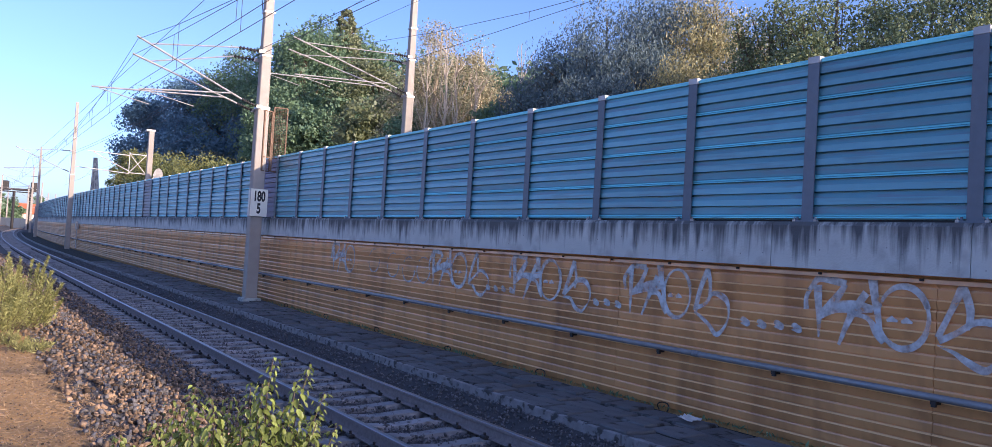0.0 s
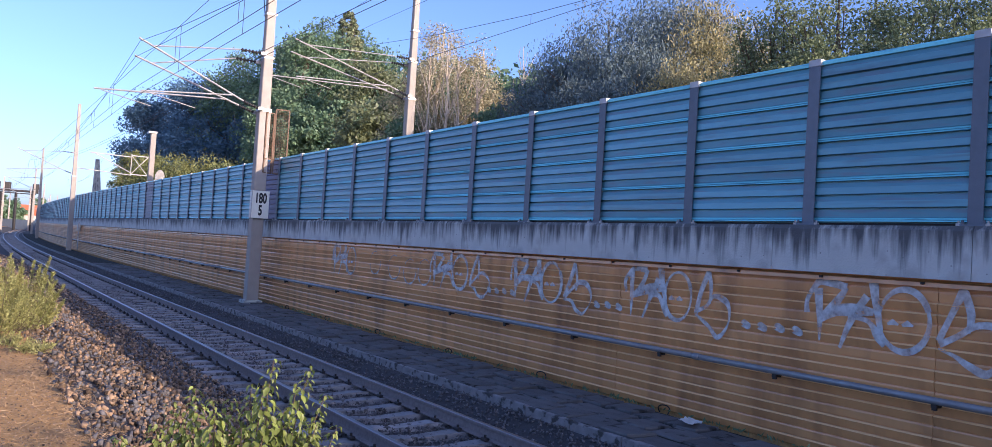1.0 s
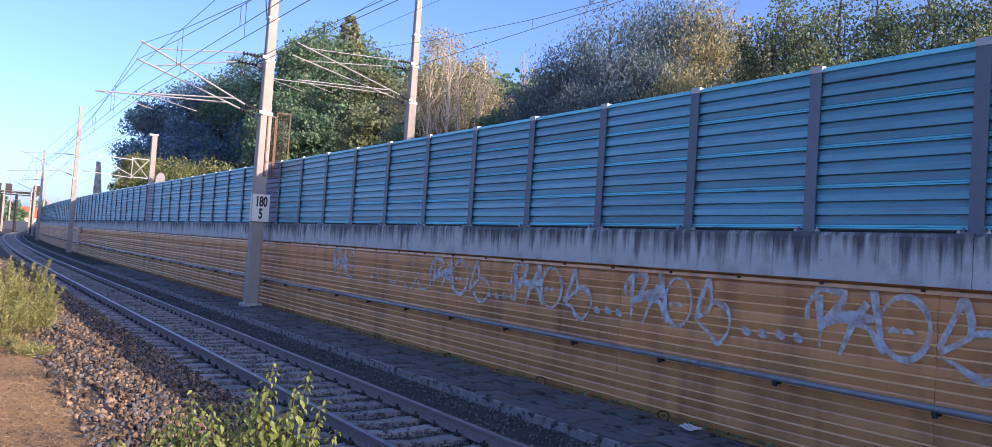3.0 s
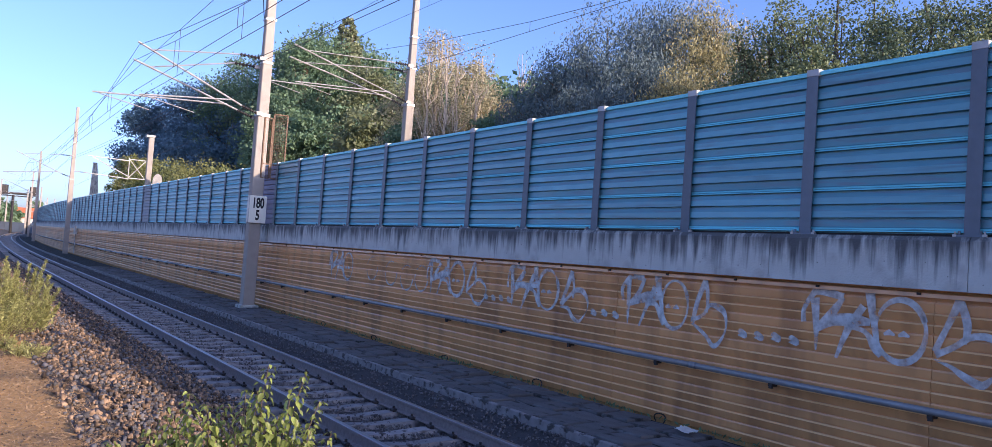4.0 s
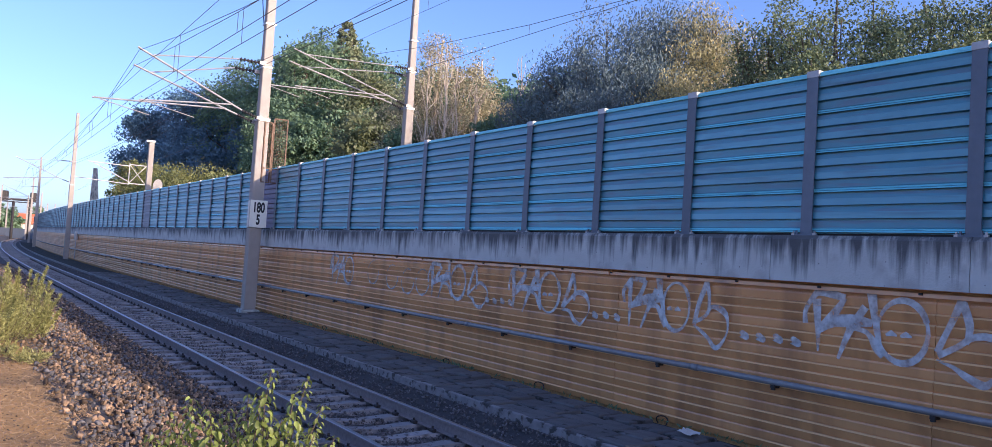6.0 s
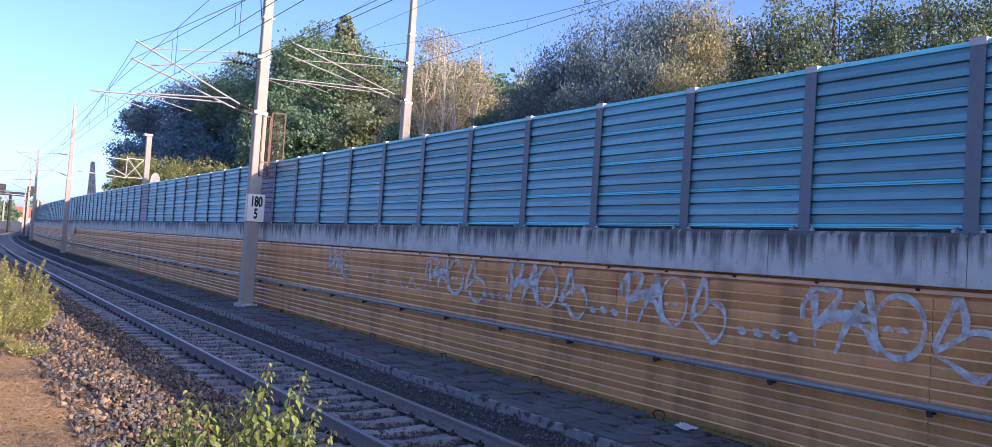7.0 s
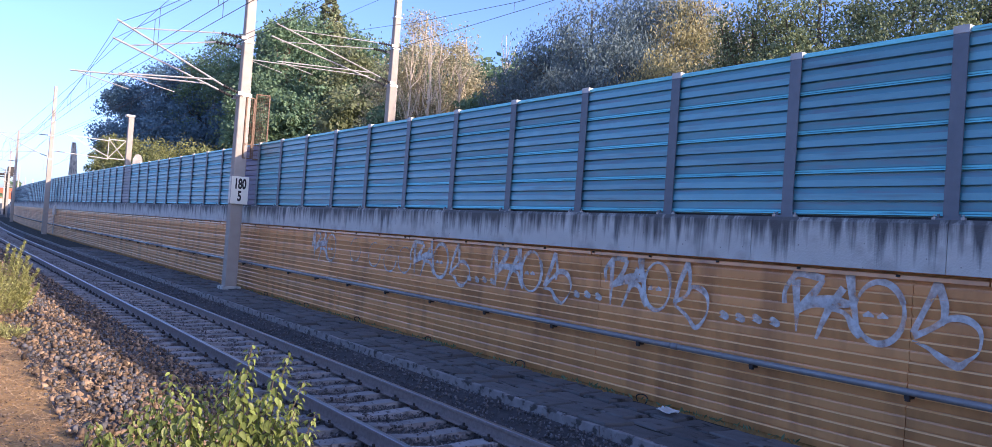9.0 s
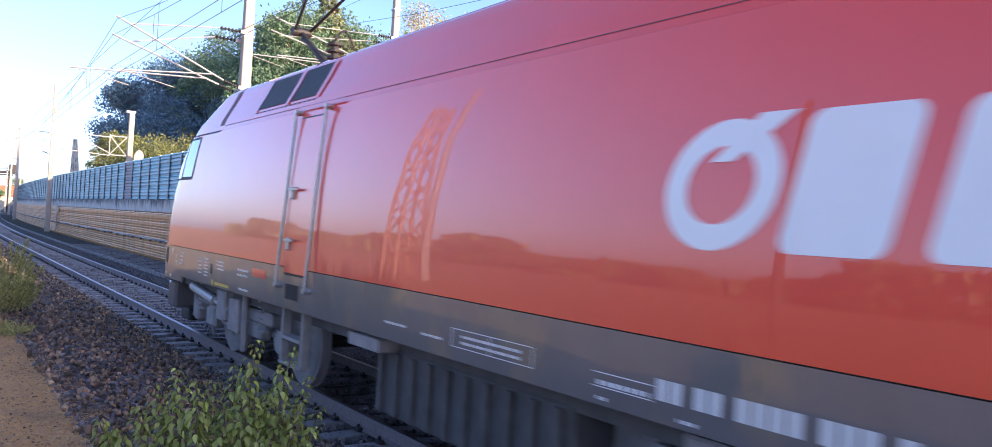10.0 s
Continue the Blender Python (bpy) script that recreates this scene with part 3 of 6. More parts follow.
def mast(m, height, y_tip=3.75, z_low=6.45, z_up=8.15, guard=False, double=True, wide=(0.19, 0.12)):
    ob = root("catenary_mast", m, "tall square concrete catenary mast with tube brackets", "catenary mast", "catenary masts")
    bm = bmesh.new()
    a, b = wide
    vs = []
    for z, k in ((-0.4, 1.0), (6.25, 0.98), (6.25, 0.86), (height, 0.6)):
        vs.append([bm.verts.new((x * a * k, y * a * k, z)) for x, y in ((-1, -1), (1, -1), (1, 1), (-1, 1))])
    for p, q in zip(vs, vs[1:]):
        for i in range(4):
            bm.faces.new((p[i], p[(i + 1) % 4], q[(i + 1) % 4], q[i]))
    bm.faces.new(vs[-1])
    bmesh.ops.bevel(bm, geom=[e for e in bm.edges if abs(e.verts[0].co.z - e.verts[1].co.z) > 1], offset=0.02, segments=1, affect="EDGES")
    bmesh.ops.recalc_face_normals(bm, faces=bm.faces)
    part("shaft", bm, POLE, ob)
    bm = box(bmesh.new(), -a - 0.015, a + 0.015, -a - 0.015, a + 0.015, 6.2, 6.32, 0.01)
    part("collar", bm, STEEL, ob)
    for z in (z_up, 9.4):
        if z < height:
            part("band", box(bmesh.new(), -a * 0.9, a * 0.9, -a * 0.9, a * 0.9, z - 0.03, z + 0.03), STEEL, ob)
    if double:
        cantilever(ob, y_tip, z_low + 1.4, z_low, z_up + 0.08, z_low, -0.25, -0.9)
        cantilever(ob, y_tip, z_low + 0.95, z_low - 0.08, z_up - 0.12, z_low - 0.05, 0.25, 0.3)
    else:
        cantilever(ob, y_tip, 8.0, z_low, z_up, 6.35)
    return ob


def wire(points, r):
    return pipe_run(bmesh.new(), points, r)


def span(a, b, sag, n=10):
    a, b = Vector(a), Vector(b)
    return [a.lerp(b, i / n) - Vector((0, 0, sag * 4 * (i / n) * (1 - i / n))) for i in range(n + 1)]


def overhead_line(masts, name, label, off, z_mess, z_con, zig=0.2, sag=1.0, r=0.0075):
    line = root(name, Matrix(), label, "overhead line")
    for k, (s0, s1) in enumerate(zip(masts, masts[1:])):
        q = 1 if k % 2 else -1
        x0, y0, _ = along(s0, off + zig * q)
        x1, y1, _ = along(s1, off - zig * q)
        top = span((x0, y0, z_mess), (x1, y1, z_mess), sag)
        low = span((x0, y0, z_con), (x1, y1, z_con), 0.03)
        part("messenger_wire", wire(top, r), WIRE, line)
        part("contact_wire", wire(low, r), WIRE, line)
        for i in range(1, 10):
            part("dropper", tube(bmesh.new(), top[i], low[i], 0.006, 4), WIRE, line)


MAST_Y = WALL + 0.53
MAST_X, NEAR_Y = 26.75, -8.27
m1 = mast(pose(MAST_X, NEAR_Y, 0), 13.2, 3.6, 6.28, 7.98)
part("plinth", box(bmesh.new(), -0.3, 0.3, -0.3, 0.3, -0.4, 0.13, 0.03), CONCRETE, m1)
for s in (78.4, 130.0, 181.5):
    mast(on_line(s, MAST_Y, 0), 12.4, 3.9, 6.5, 8.25, double=False)
overhead_line([-25, MAST_X, 78.4, 130, 181.5], "overhead_line", "overhead contact and messenger wires above the track", -4.75, 7.82, 6.15, 0.35, 1.5)
overhead_line([-25, MAST_X, 78.4], "overhead_line", "second pair of overhead wires running out at the masts", -4.65, 7.32, 6.35, 0.35, 0.9)
feeder = root("feeder_line", Matrix(), "pair of feeder wires along the masts", "feeder line")
for dy, z in ((0.0, 8.1), (0.12, 7.85)):
    for s0, s1 in ((-25, MAST_X), (MAST_X, 78.4), (78.4, 130)):
        a, b = along(s0, NEAR_Y + 0.3 + dy), along(s1, NEAR_Y + 0.3 + dy)
        part("feeder_wire", wire(span((a[0], a[1], z), (b[0], b[1], z), 0.3), 0.009), WIRE, feeder)
part("feeder_wire", wire(span((-25, -4.9, 8.8), (78.4, -5.1, 7.15), 0.1), 0.008), WIRE, feeder)
cable = [Vector((0.24, -0.25 + 0.5 * i / 10, 10.6 - 1.5 * math.sin(math.pi * i / 10))) for i in range(11)]
part("cable_loop", pipe_run(bmesh.new(), cable, 0.016), DARK, m1)
# masts of the higher track behind the barrier
mast(pose(34.0, -17.2, 2.6), 12.5, 5.3, 6.35, 7.95)
# unseen mast, added to cast a stripe of shade on the bank
mast(pose(-18.0, -17.2, 2.6), 12.5, 4.0, 6.35, 7.95)
up = [-18, 34.0, 99, 160]
overhead_line(up, "overhead_line", "overhead wires above the higher track behind the barrier", -12.9, 10.3, 8.42, 0.25, 1.95)
overhead_line([-18, 34.0, 99], "overhead_line", "feeder wires beside the higher track", -15.2, 13.2, 11.9, 0.1, 0.6)

# ---- locomotive ----
RED = material("red_gloss_paint", (0.86, 0.06, 0.022), (0.80, 0.052, 0.02), 0.4, 0, 1.5, 0.6, spec=0.5, coat=1.0)
GREY = material("dark_grey_frame_paint", (0.16, 0.15, 0.15), (0.125, 0.115, 0.115), 0.35, 0, 3.0, 0.8, coat=1.0, stain=(0.22, 0.17, 0.12), stain_scale=1.5)
JOINT = material("dull_red_joint_rubber", (0.20, 0.075, 0.08), (0.15, 0.055, 0.06), 0.6, 0, 3.0)
YELLOWPAINT = material("yellow_marking_paint", (0.70, 0.50, 0.05), (0.55, 0.40, 0.06), 0.5, 0, 8.0)
GLASS = material("tinted_window_glass", (0.30, 0.35, 0.39), (0.27, 0.32, 0.36), 0.03, 0.75, 2.0, spec=0.5, coat=0.1)
SIDEGLASS = material("dark_blue_quarter_glass", (0.12, 0.15, 0.20), (0.10, 0.13, 0.17), 0.05, 0.6, 2.0, coat=1.0)
CHROME = material("brushed_handrail", (0.50, 0.49, 0.48), None, 0.4, 0.6, 30.0)
UNDER = material("dusty_underframe", (0.15, 0.135, 0.13), (0.06, 0.053, 0.05), 0.8, 0.1, 6.0, 0.9, 0.3, 30)
# raised above the underframe tone, as if sky light reached the bogies
BOGIE = material("pale_lit_bogie_paint", (0.42, 0.38, 0.37), (0.20, 0.18, 0.17), 0.75, 0.1, 6.0, 0.9, 0.3, 30)
WHITE = material("white_paint", (0.88, 0.88, 0.86), (0.84, 0.84, 0.82), 0.4, 0, 4.0, coat=0.4)
LEN = 18.3

SECTION = [  # height, half width, setback of the nose, length of the nose's rounding
    (1.13, 1.46, 0.95, 0.5), (1.62, 1.46, 0.95, 0.5), (1.629, 1.46, 0.0, 1.12), (1.66, 1.46, 0.0, 1.12), (2.1, 1.45, 0.03, 1.2), (2.5, 1.432, 0.09, 1.28), (2.77, 1.415, 0.17, 1.4),
    (3.05, 1.392, 0.29, 1.4), (3.3, 1.365, 0.50, 1.45), (3.52, 1.332, 0.73, 1.45), (3.7, 1.275, 0.95, 1.4), (3.95, 1.15, 1.35, 1.3), (4.16, 1.06, 1.8, 1.2), (4.23, 0.98, 2.05, 1.1), (4.27, 0.7, 2.25, 1.0), (4.28, 0.3, 2.4, 0.8)]


def hull_row(z):
    for (z0, *a), (z1, *b) in zip(SECTION, SECTION[1:]):
        if z <= z1:
            k = max(0, (z - z0) / (z1 - z0))
            return [p + (q - p) * k for p, q in zip(a, b)]
    return SECTION[-1][1:]


def hull(z, u, push=0.0):
    """A point on the flank, u metres back from the frame plate; towards the nose the plan rounds off."""
    w, back, r = hull_row(z)
    k = max(u - back, 0) / r
    if k >= 1:
        return Vector((-u, w + push, z))
    y = w * (1 - (1 - k) ** 2.6) ** (1 / 2.6)
    return Vector((-u + push * (1 - k), y + push, z))


def outline(z, n=16):
    w, back, r = hull_row(z)
    half = []
    for i in range(n + 1):
        a = i / n * math.pi / 2
        half.append((-(back + r * (1 - math.cos(a) ** (2 / 2.6))), w * math.sin(a) ** (2 / 2.6)))
    front = [(x, -y) for x, y in half[::-1]] + half[1:]
    return front + [(-LEN - x, -y) for x, y in front]


def shell(zs, low=True, top=True):
    bm = bmesh.new()
    rows = [[bm.verts.new((x, y, z)) for x, y in outline(z)] for z in zs]
    n = len(rows[0])
    for a, b in zip(rows, rows[1:]):
        for i in range(n):
            bm.faces.new((a[i], a[(i + 1) % n], b[(i + 1) % n], b[i]))
    if top:
        bm.faces.new(rows[-1])
    if low:
        bm.faces.new(rows[0][::-1])
    bmesh.ops.recalc_face_normals(bm, faces=bm.faces)
    return bm


def patch(u0, u1, z0, z1, push=0.004, nu=6, nz=6, lean=0.0, side=1, thick=0.01, flip=False):
    """A thin sheet that follows the flank; lean shifts the top back, in metres."""
    bm = bmesh.new()
    g = []
    for i in range(nz + 1):
        z = z0 + (z1 - z0) * i / nz
        row = []
        for j in range(nu + 1):
            p = hull(z, u0 + (u1 - u0) * j / nu + lean * i / nz, push)
            if flip:
                p.x = -LEN - p.x
            row.append(bm.verts.new((p.x, p.y * side, p.z)))
        g.append(row)
    for a, b in zip(g, g[1:]):
        for j in range(nu):
            bm.faces.new((a[j], a[j + 1], b[j + 1], b[j]))
    bmesh.ops.recalc_face_normals(bm, faces=bm.faces)
    if (bm.faces[0] if not bm.faces.ensure_lookup_table() else None).normal.y * side < 0:
        bmesh.ops.reverse_faces(bm, faces=bm.faces)
    return bm


def text_bars(parent, u0, u1, z0, z1, rows, seed, name="lettering_bar", gap=0.58):
    """Unreadable lettering as short plain bars."""
    rnd = random.Random(seed)
    h = (z1 - z0) / rows
    y = hull_row(z0)[0] + 0.0045
    for r in range(rows):
        u = u0
        while u < u1 - 0.01:
            w = min(rnd.uniform(0.3, 0.9) * h, u1 - u)
            share(name, bar_mesh, pose(-u - w / 2, y, z0 + (r + 0.5) * h) @ Matrix.Diagonal((w, 0.003, h * (1 - gap), 1)), parent)
            u += w + h * 0.35


bar_mesh = bpy.data.meshes.new("lettering_bar")
bm = bmesh.new()
bmesh.ops.create_cube(bm, size=1)
bm.to_mesh(bar_mesh)
bm.free()
bar_mesh.materials.append(WHITE)


def build_wheelset(parent, u):
    ws = new("wheelset")
    ws.parent = parent
    ws.matrix_basis = pose(-u, 0, 0.575)
    for side in (-1, 1):
        bm = bmesh.new()
        r90 = Matrix.Rotation(radians(90), 4, "X")
        y = side * 0.75
        bmesh.ops.create_cone(bm, cap_ends=True, segments=40, radius1=0.575, radius2=0.575, depth=0.10, matrix=Matrix.Translation((0, y, 0)) @ r90)
        bmesh.ops.create_cone(bm, cap_ends=True, segments=40, radius1=0.605, radius2=0.60, depth=0.03, matrix=Matrix.Translation((0, y - side * 0.065, 0)) @ r90)
        bmesh.ops.create_cone(bm, cap_ends=True, segments=40, radius1=0.50, radius2=0.44, depth=0.02, matrix=Matrix.Translation((0, y + side * 0.055, 0)) @ r90)
        for k in range(6):
            a = k * math.pi / 3
            tube(bm, (0.3 * math.cos(a), y + side * 0.05, 0.3 * math.sin(a)), (0.3 * math.cos(a), y + side * 0.08, 0.3 * math.sin(a)), 0.03, 8)
        part("wheel", bm, BOGIE, ws)
    part("axle", tube(bmesh.new(), (0, -0.95, 0), (0, 0.95, 0), 0.09, 12), UNDER, ws)
    return ws


def build_bogie(parent, uc, flip):
    b = new("bogie")
    b.parent = parent
    b.matrix_basis = pose(-uc, 0, 0)
    k = -1 if flip else 1
    for side in (-1, 1):
        y = side * 1.08
        bm = bmesh.new()
        for x0, x1, z0, z1 in ((-1.2, 2.5, 0.72, 0.9), (-0.8, 1.0, 0.5, 0.72), (2.35, 2.55, 0.4, 0.9)):
            box(bm, x0 * k, x1 * k, y - 0.09, y + 0.09, z0, z1, 0.03)
        box(bm, k * 1.5 - 0.24, k * 1.5 + 0.24, y - 0.06, y + 0.13, 0.40, 0.74, 0.05)
        for ax in (-1.5, 1.5):
            tube(bm, (ax, side * 0.8, 0.575), (ax, y + side * 0.08, 0.575), 0.15, 14)
        part("bogie_frame", bm, BOGIE, b)
        for x in (-0.8 * k, 0.8 * k, 2.15 * k):
            bm = bmesh.new()
            lathe(bm, (x, y, 0.6), (x, y, 1.08), sheds(6, 0.07, 0.13), 12)
            part("spring", bm, BOGIE, b)
        bm = bmesh.new()
        tube(bm, (k * 2.3, y + side * 0.2, 0.98), (k * 1.0, y + side * 0.2, 0.86), 0.075, 10)
        tube(bm, (k * 1.0, y + side * 0.2, 0.86), (k * 0.3, y + side * 0.2, 0.80), 0.035, 8)
        part("damper", bm, STEEL, b)
        bm = bmesh.new()
        box(bm, -0.25, 0.2, y + side * 0.1, y + side * 0.24, 0.52, 1.0, 0.02)
        box(bm, 0.35, 0.75, y + side * 0.08, y + side * 0.26, 0.62, 1.08, 0.02)
        tube(bm, (-0.4, y + side * 0.18, 0.3), (-0.4, y + side * 0.18, 1.1), 0.05, 8)
        part("brake_box", bm, BOGIE, b)
        part("sand_pipe", tube(tube(bmesh.new(), (k * 2.45, y, 0.9), (k * 2.3, y - side * 0.2, 0.15), 0.03, 8), (k * 2.6, y, 1.1), (k * 2.6, y, 0.45), 0.10, 10), BOGIE, b)


def build_pantograph(parent):
    p = new("pantograph")
    p.parent = parent
    part("roof_plinth", box(bmesh.new(), -5.3, -3.9, -0.5, 0.5, 4.22, 4.30, 0.02), UNDER, p)
    for x in (-4.1, -5.1):
        part("roof_insulator", lathe(bmesh.new(), (x, 0.0, 4.28), (x, 0.0, 4.44), sheds(3, 0.05, 0.10), 12), DARK, p)
    bm = bmesh.new()
    tube(bm, (-3.9, 0, 4.46), (-5.3, 0, 4.46), 0.05, 8)
    tube(bm, (-4.45, -0.3, 4.5), (-4.45, 0.3, 4.5), 0.07, 10)
    box(bm, -4.6, -4.2, -0.12, 0.12, 4.42, 4.6, 0.03)
    part("base_frame", bm, DARK, p)
    part("lower_arm", tube(bmesh.new(), (-4.4, 0, 4.52), (-3.0, 0, 5.34), 0.065, 10, 0.05), DARK, p)
    bm = bmesh.new()
    for s in (-1, 1):
        tube(bm, (-3.0, s * 0.12, 5.36), (-5.2, s * 0.5, 6.28), 0.025, 8)
    tube(bm, (-3.0, -0.16, 5.36), (-3.0, 0.16, 5.36), 0.08, 10)
    tube(bm, (-4.7, 0.04, 4.6), (-3.1, 0.04, 5.22), 0.018, 6)
    part("upper_arm", bm, DARK, p)
    bm = bmesh.new()
    for x in (-5.05, -5.35):
        tube(bm, (x, -0.6, 6.30), (x, 0.6, 6.30), 0.03, 8)
        for s in (-1, 1):
            tube(bm, (x, s * 0.6, 6.30), (x, s * 0.95, 6.12), 0.02, 8)
    part("collector_head", bm, DARK, p)
    tall = part("tall_insulator", lathe(bmesh.new(), (-5.83, 0.58, 4.20), (-5.83, 0.58, 4.66), sheds(5, 0.06, 0.105), 14), DARK, p)
    bm = bmesh.new()
    pts = [(-5.83 + 0.5 * k, 0.58 - 0.5 * k, 4.68 + 0.22 * math.sin(k * 3.0)) for k in (0, 0.25, 0.5, 0.75, 1.0)]
    for a, b in zip(pts, pts[1:]):
        tube(bm, a, b, 0.018, 6)
    part("jumper", bm, DARK, tall)


def slanted(bm, u, z0, z1, w, y, lean=0.16, r=0.08, th=0.004):
    """A slanted bar with rounded outer corners, on the flank."""
    pts = []
    for cx, cz, a0 in ((u + r, z0 + r, 180), (u + w - r, z0 + r, 270), (u + w - r, z1 - r, 0), (u + r, z1 - r, 90)):
        for i in range(5):
            a = radians(a0 + i * 22.5)
            pts.append((cx + r * math.cos(a), cz + r * math.sin(a)))
    vs = []
    for uu, zz in pts:
        k = (zz - z0) / (z1 - z0)
        vs.append(bm.verts.new((-uu - lean * k, hull_row(zz)[0] + y, zz)))
    bm.faces.new(vs)
    return bm


def build_loco():
    ob = root("locomotive", Matrix(), "red electric locomotive with a dark grey frame and silver door handrails", "locomotive")
    zs = [1.629, 1.66, 1.9, 2.1, 2.3, 2.5, 2.62, 2.77, 2.9, 3.05, 3.17, 3.3, 3.42, 3.52]
    part("body", shell(zs, False, False), RED, ob, smooth=True)
    part("floor_plate", shell([1.6225, 1.6285]), DARK, ob).scale = (0.999, 0.99, 1)
    part("roof", shell([3.521, 3.6, 3.7, 3.82, 3.95, 4.06, 4.16, 4.23, 4.27, 4.28], False), RED, ob, smooth=True)
    for s in (-1, 1):
        part("roof_seam", patch(3.5, LEN - 3.5, 3.585, 3.593, 0.003, 20, 1, 0, s), JOINT, ob)
        part("roof_seam", patch(1.2, 3.3, 3.50, 3.525, 0.004, 10, 1, 0.1, s), DARK, ob)
    part("frame", shell([1.13, 1.3, 1.62]), GREY, ob, "dark grey frame")
    bm = bmesh.new()
    box(bm, -LEN + 1.0, -1.0, -1.2, 1.2, 0.95, 1.15)
    part("underframe", bm, UNDER, ob)
    for end in (0, 1):
        m = Matrix() if not end else pose(-LEN, 0, 0, 0, 0, 180)
        bm = bmesh.new()
        box(bm, -1.25, 0.0, -1.27, 1.27, 0.95, 1.655, 0.03, m)
        box(bm, -0.6, -0.05, -1.2, 1.2, 0.45, 0.95, 0.05, m)
        part("buffer_beam", bm, GREY, ob, "grey buffer beam block")
        for y in (-0.875, 0.875):
            bm = bmesh.new()
            tube(bm, m @ Vector((-0.02, y, 1.06)), m @ Vector((0.42, y, 1.06)), 0.13, 16)
            tube(bm, m @ Vector((0.40, y, 1.06)), m @ Vector((0.46, y, 1.06)), 0.24, 20)
            part("buffer", bm, DARK, ob)
        for s in (-1, 1):
            for u in (0.16, 0.72):
                bm = tube(bmesh.new(), m @ Vector((-u, s * 1.262, 1.40)), m @ Vector((-u, s * 1.276, 1.40)), 0.11, 16)
                for v in bm.verts:
                    v.co.z = 1.40 + (v.co.z - 1.40) * 1.35
                    c = (m @ Vector((-u, 0, 0))).x
                    v.co.x = c + (v.co.x - c) * 0.62
                part("step_hole", bm, BLACK, ob)
            for pu, pz, pw, ph in ((0.52, 1.46, 0.07, 0.09), (0.42, 1.02, 0.09, 0.05)):
                bm = bmesh.new()
                p, q = m @ Vector((-pu, s * 1.27, 0)), m @ Vector((-pu - pw, s * 1.274, 0))
                box(bm, min(p.x, q.x), max(p.x, q.x), min(p.y, q.y), max(p.y, q.y), pz, pz + ph)
                part("small_plate", bm, WHITE, ob)
            bm = bmesh.new()
            tube(bm, m @ Vector((0.12, s * 1.1, 1.75)), m @ Vector((-0.1, s * 1.2, 2.2)), 0.018, 8)
            part("shunter_handle", bm, CHROME, ob)
        bm = bmesh.new()
        box(bm, -0.5, 0.1, -0.9, 0.9, 0.2, 0.42, 0.03, m)
        part("rail_guard", bm, DARK, ob)
    for s in (-1, 1):
        for fl in (False, True):
            part("side_window_frame", patch(0.80, 2.13, 2.77, 3.48, 0.004, 10, 6, 0.20, s, flip=fl), DARK, ob, smooth=True)
            part("side_window", patch(1.52, 2.10, 2.82, 3.44, 0.009, 6, 6, 0.18, s, flip=fl), GLASS, ob, smooth=True)
            part("quarter_window", patch(0.84, 1.42, 2.80, 3.42, 0.009, 6, 6, 0.20, s, flip=fl), SIDEGLASS, ob, smooth=True)
            if fl == (s > 0):
                continue
            # cab door with recess edges, handrails, handles and hood
            part("door_gap", patch(6.79, 7.55, 1.53, 3.44, 0.003, 2, 6, 0, s, flip=fl), DARK, ob)
            door = part("door", patch(6.81, 7.53, 1.56, 3.42, 0.012, 2, 8, 0, s, flip=fl), RED, ob)
            for u in (6.70, 7.62):
                a, b = hull(1.40, u, 0.07), hull(3.50, u + 0.04, 0.07)
                if fl:
                    a.x, b.x = -LEN - a.x, -LEN - b.x
                bm = tube(bmesh.new(), (a.x, a.y * s, a.z), (b.x, b.y * s, b.z), 0.019, 12)
                for p in (a, b):
                    tube(bm, (p.x, (p.y - 0.08) * s, p.z), (p.x, (p.y + 0.02) * s, p.z), 0.035, 8)
                part("door_handrail", bm, CHROME, ob, "silver handrail")
            for z in (2.56, 1.95):
                p = hull(z, 6.92, 0.02)
                if fl:
                    p.x = -LEN - p.x
                bm = box(bmesh.new(), p.x - 0.045, p.x + 0.045, p.y * s - 0.01, p.y * s + 0.03 * s, z - 0.12, z + 0.03, 0.01)
                box(bm, p.x - 0.22, p.x + 0.05, p.y * s + 0.03 * s, p.y * s + 0.055 * s, z - 0.013, z + 0.013)
                part("door_handle", bm, CHROME, ob)
            bm = patch(6.70, 8.0, 3.53, 3.57, 0.04, 6, 1, 0, s, flip=fl)
            part("door_hood", bm, RED, ob)
            part("step_recess", patch(6.86, 7.28, 1.25, 1.43, 0.004, 2, 2, 0, s, flip=fl), BLACK, ob)
            # sloping roof louvres
            for u0, u1 in ((4.88, 6.0), (6.14, 7.02)):
                lv = part("louvre", patch(u0, u1, 3.71, 4.14, 0.006, 2, 6, 0.06, s, flip=fl), DARK, ob)
            for u0 in (4.78, 6.01, 7.03):
                part("louvre_rib", patch(u0, u0 + 0.11, 3.69, 4.17, 0.018, 1, 6, 0.06, s, flip=fl), RED, ob)
            part("roof_joint", patch(3.2, 3.40, 3.60, 4.23, 0.004, 1, 8, 0.12, s, flip=fl), JOINT, ob)
            for i in range(14):
                part("vent_slot", patch(4.85 + i * 0.16, 4.95 + i * 0.16, 3.655, 3.672, 0.004, 1, 1, 0, s, flip=fl), DARK, ob)
            # steps hanging under the door
            lad = bmesh.new()
            for u in (6.55, 7.2):
                x = -u if not fl else -LEN + u
                box(lad, x - 0.03, x + 0.03, s * 1.25, s * 1.36, 0.42, 1.14, 0.008)
            xa = -6.55 if not fl else -LEN + 6.55
            xb = -7.2 if not fl else -LEN + 7.2
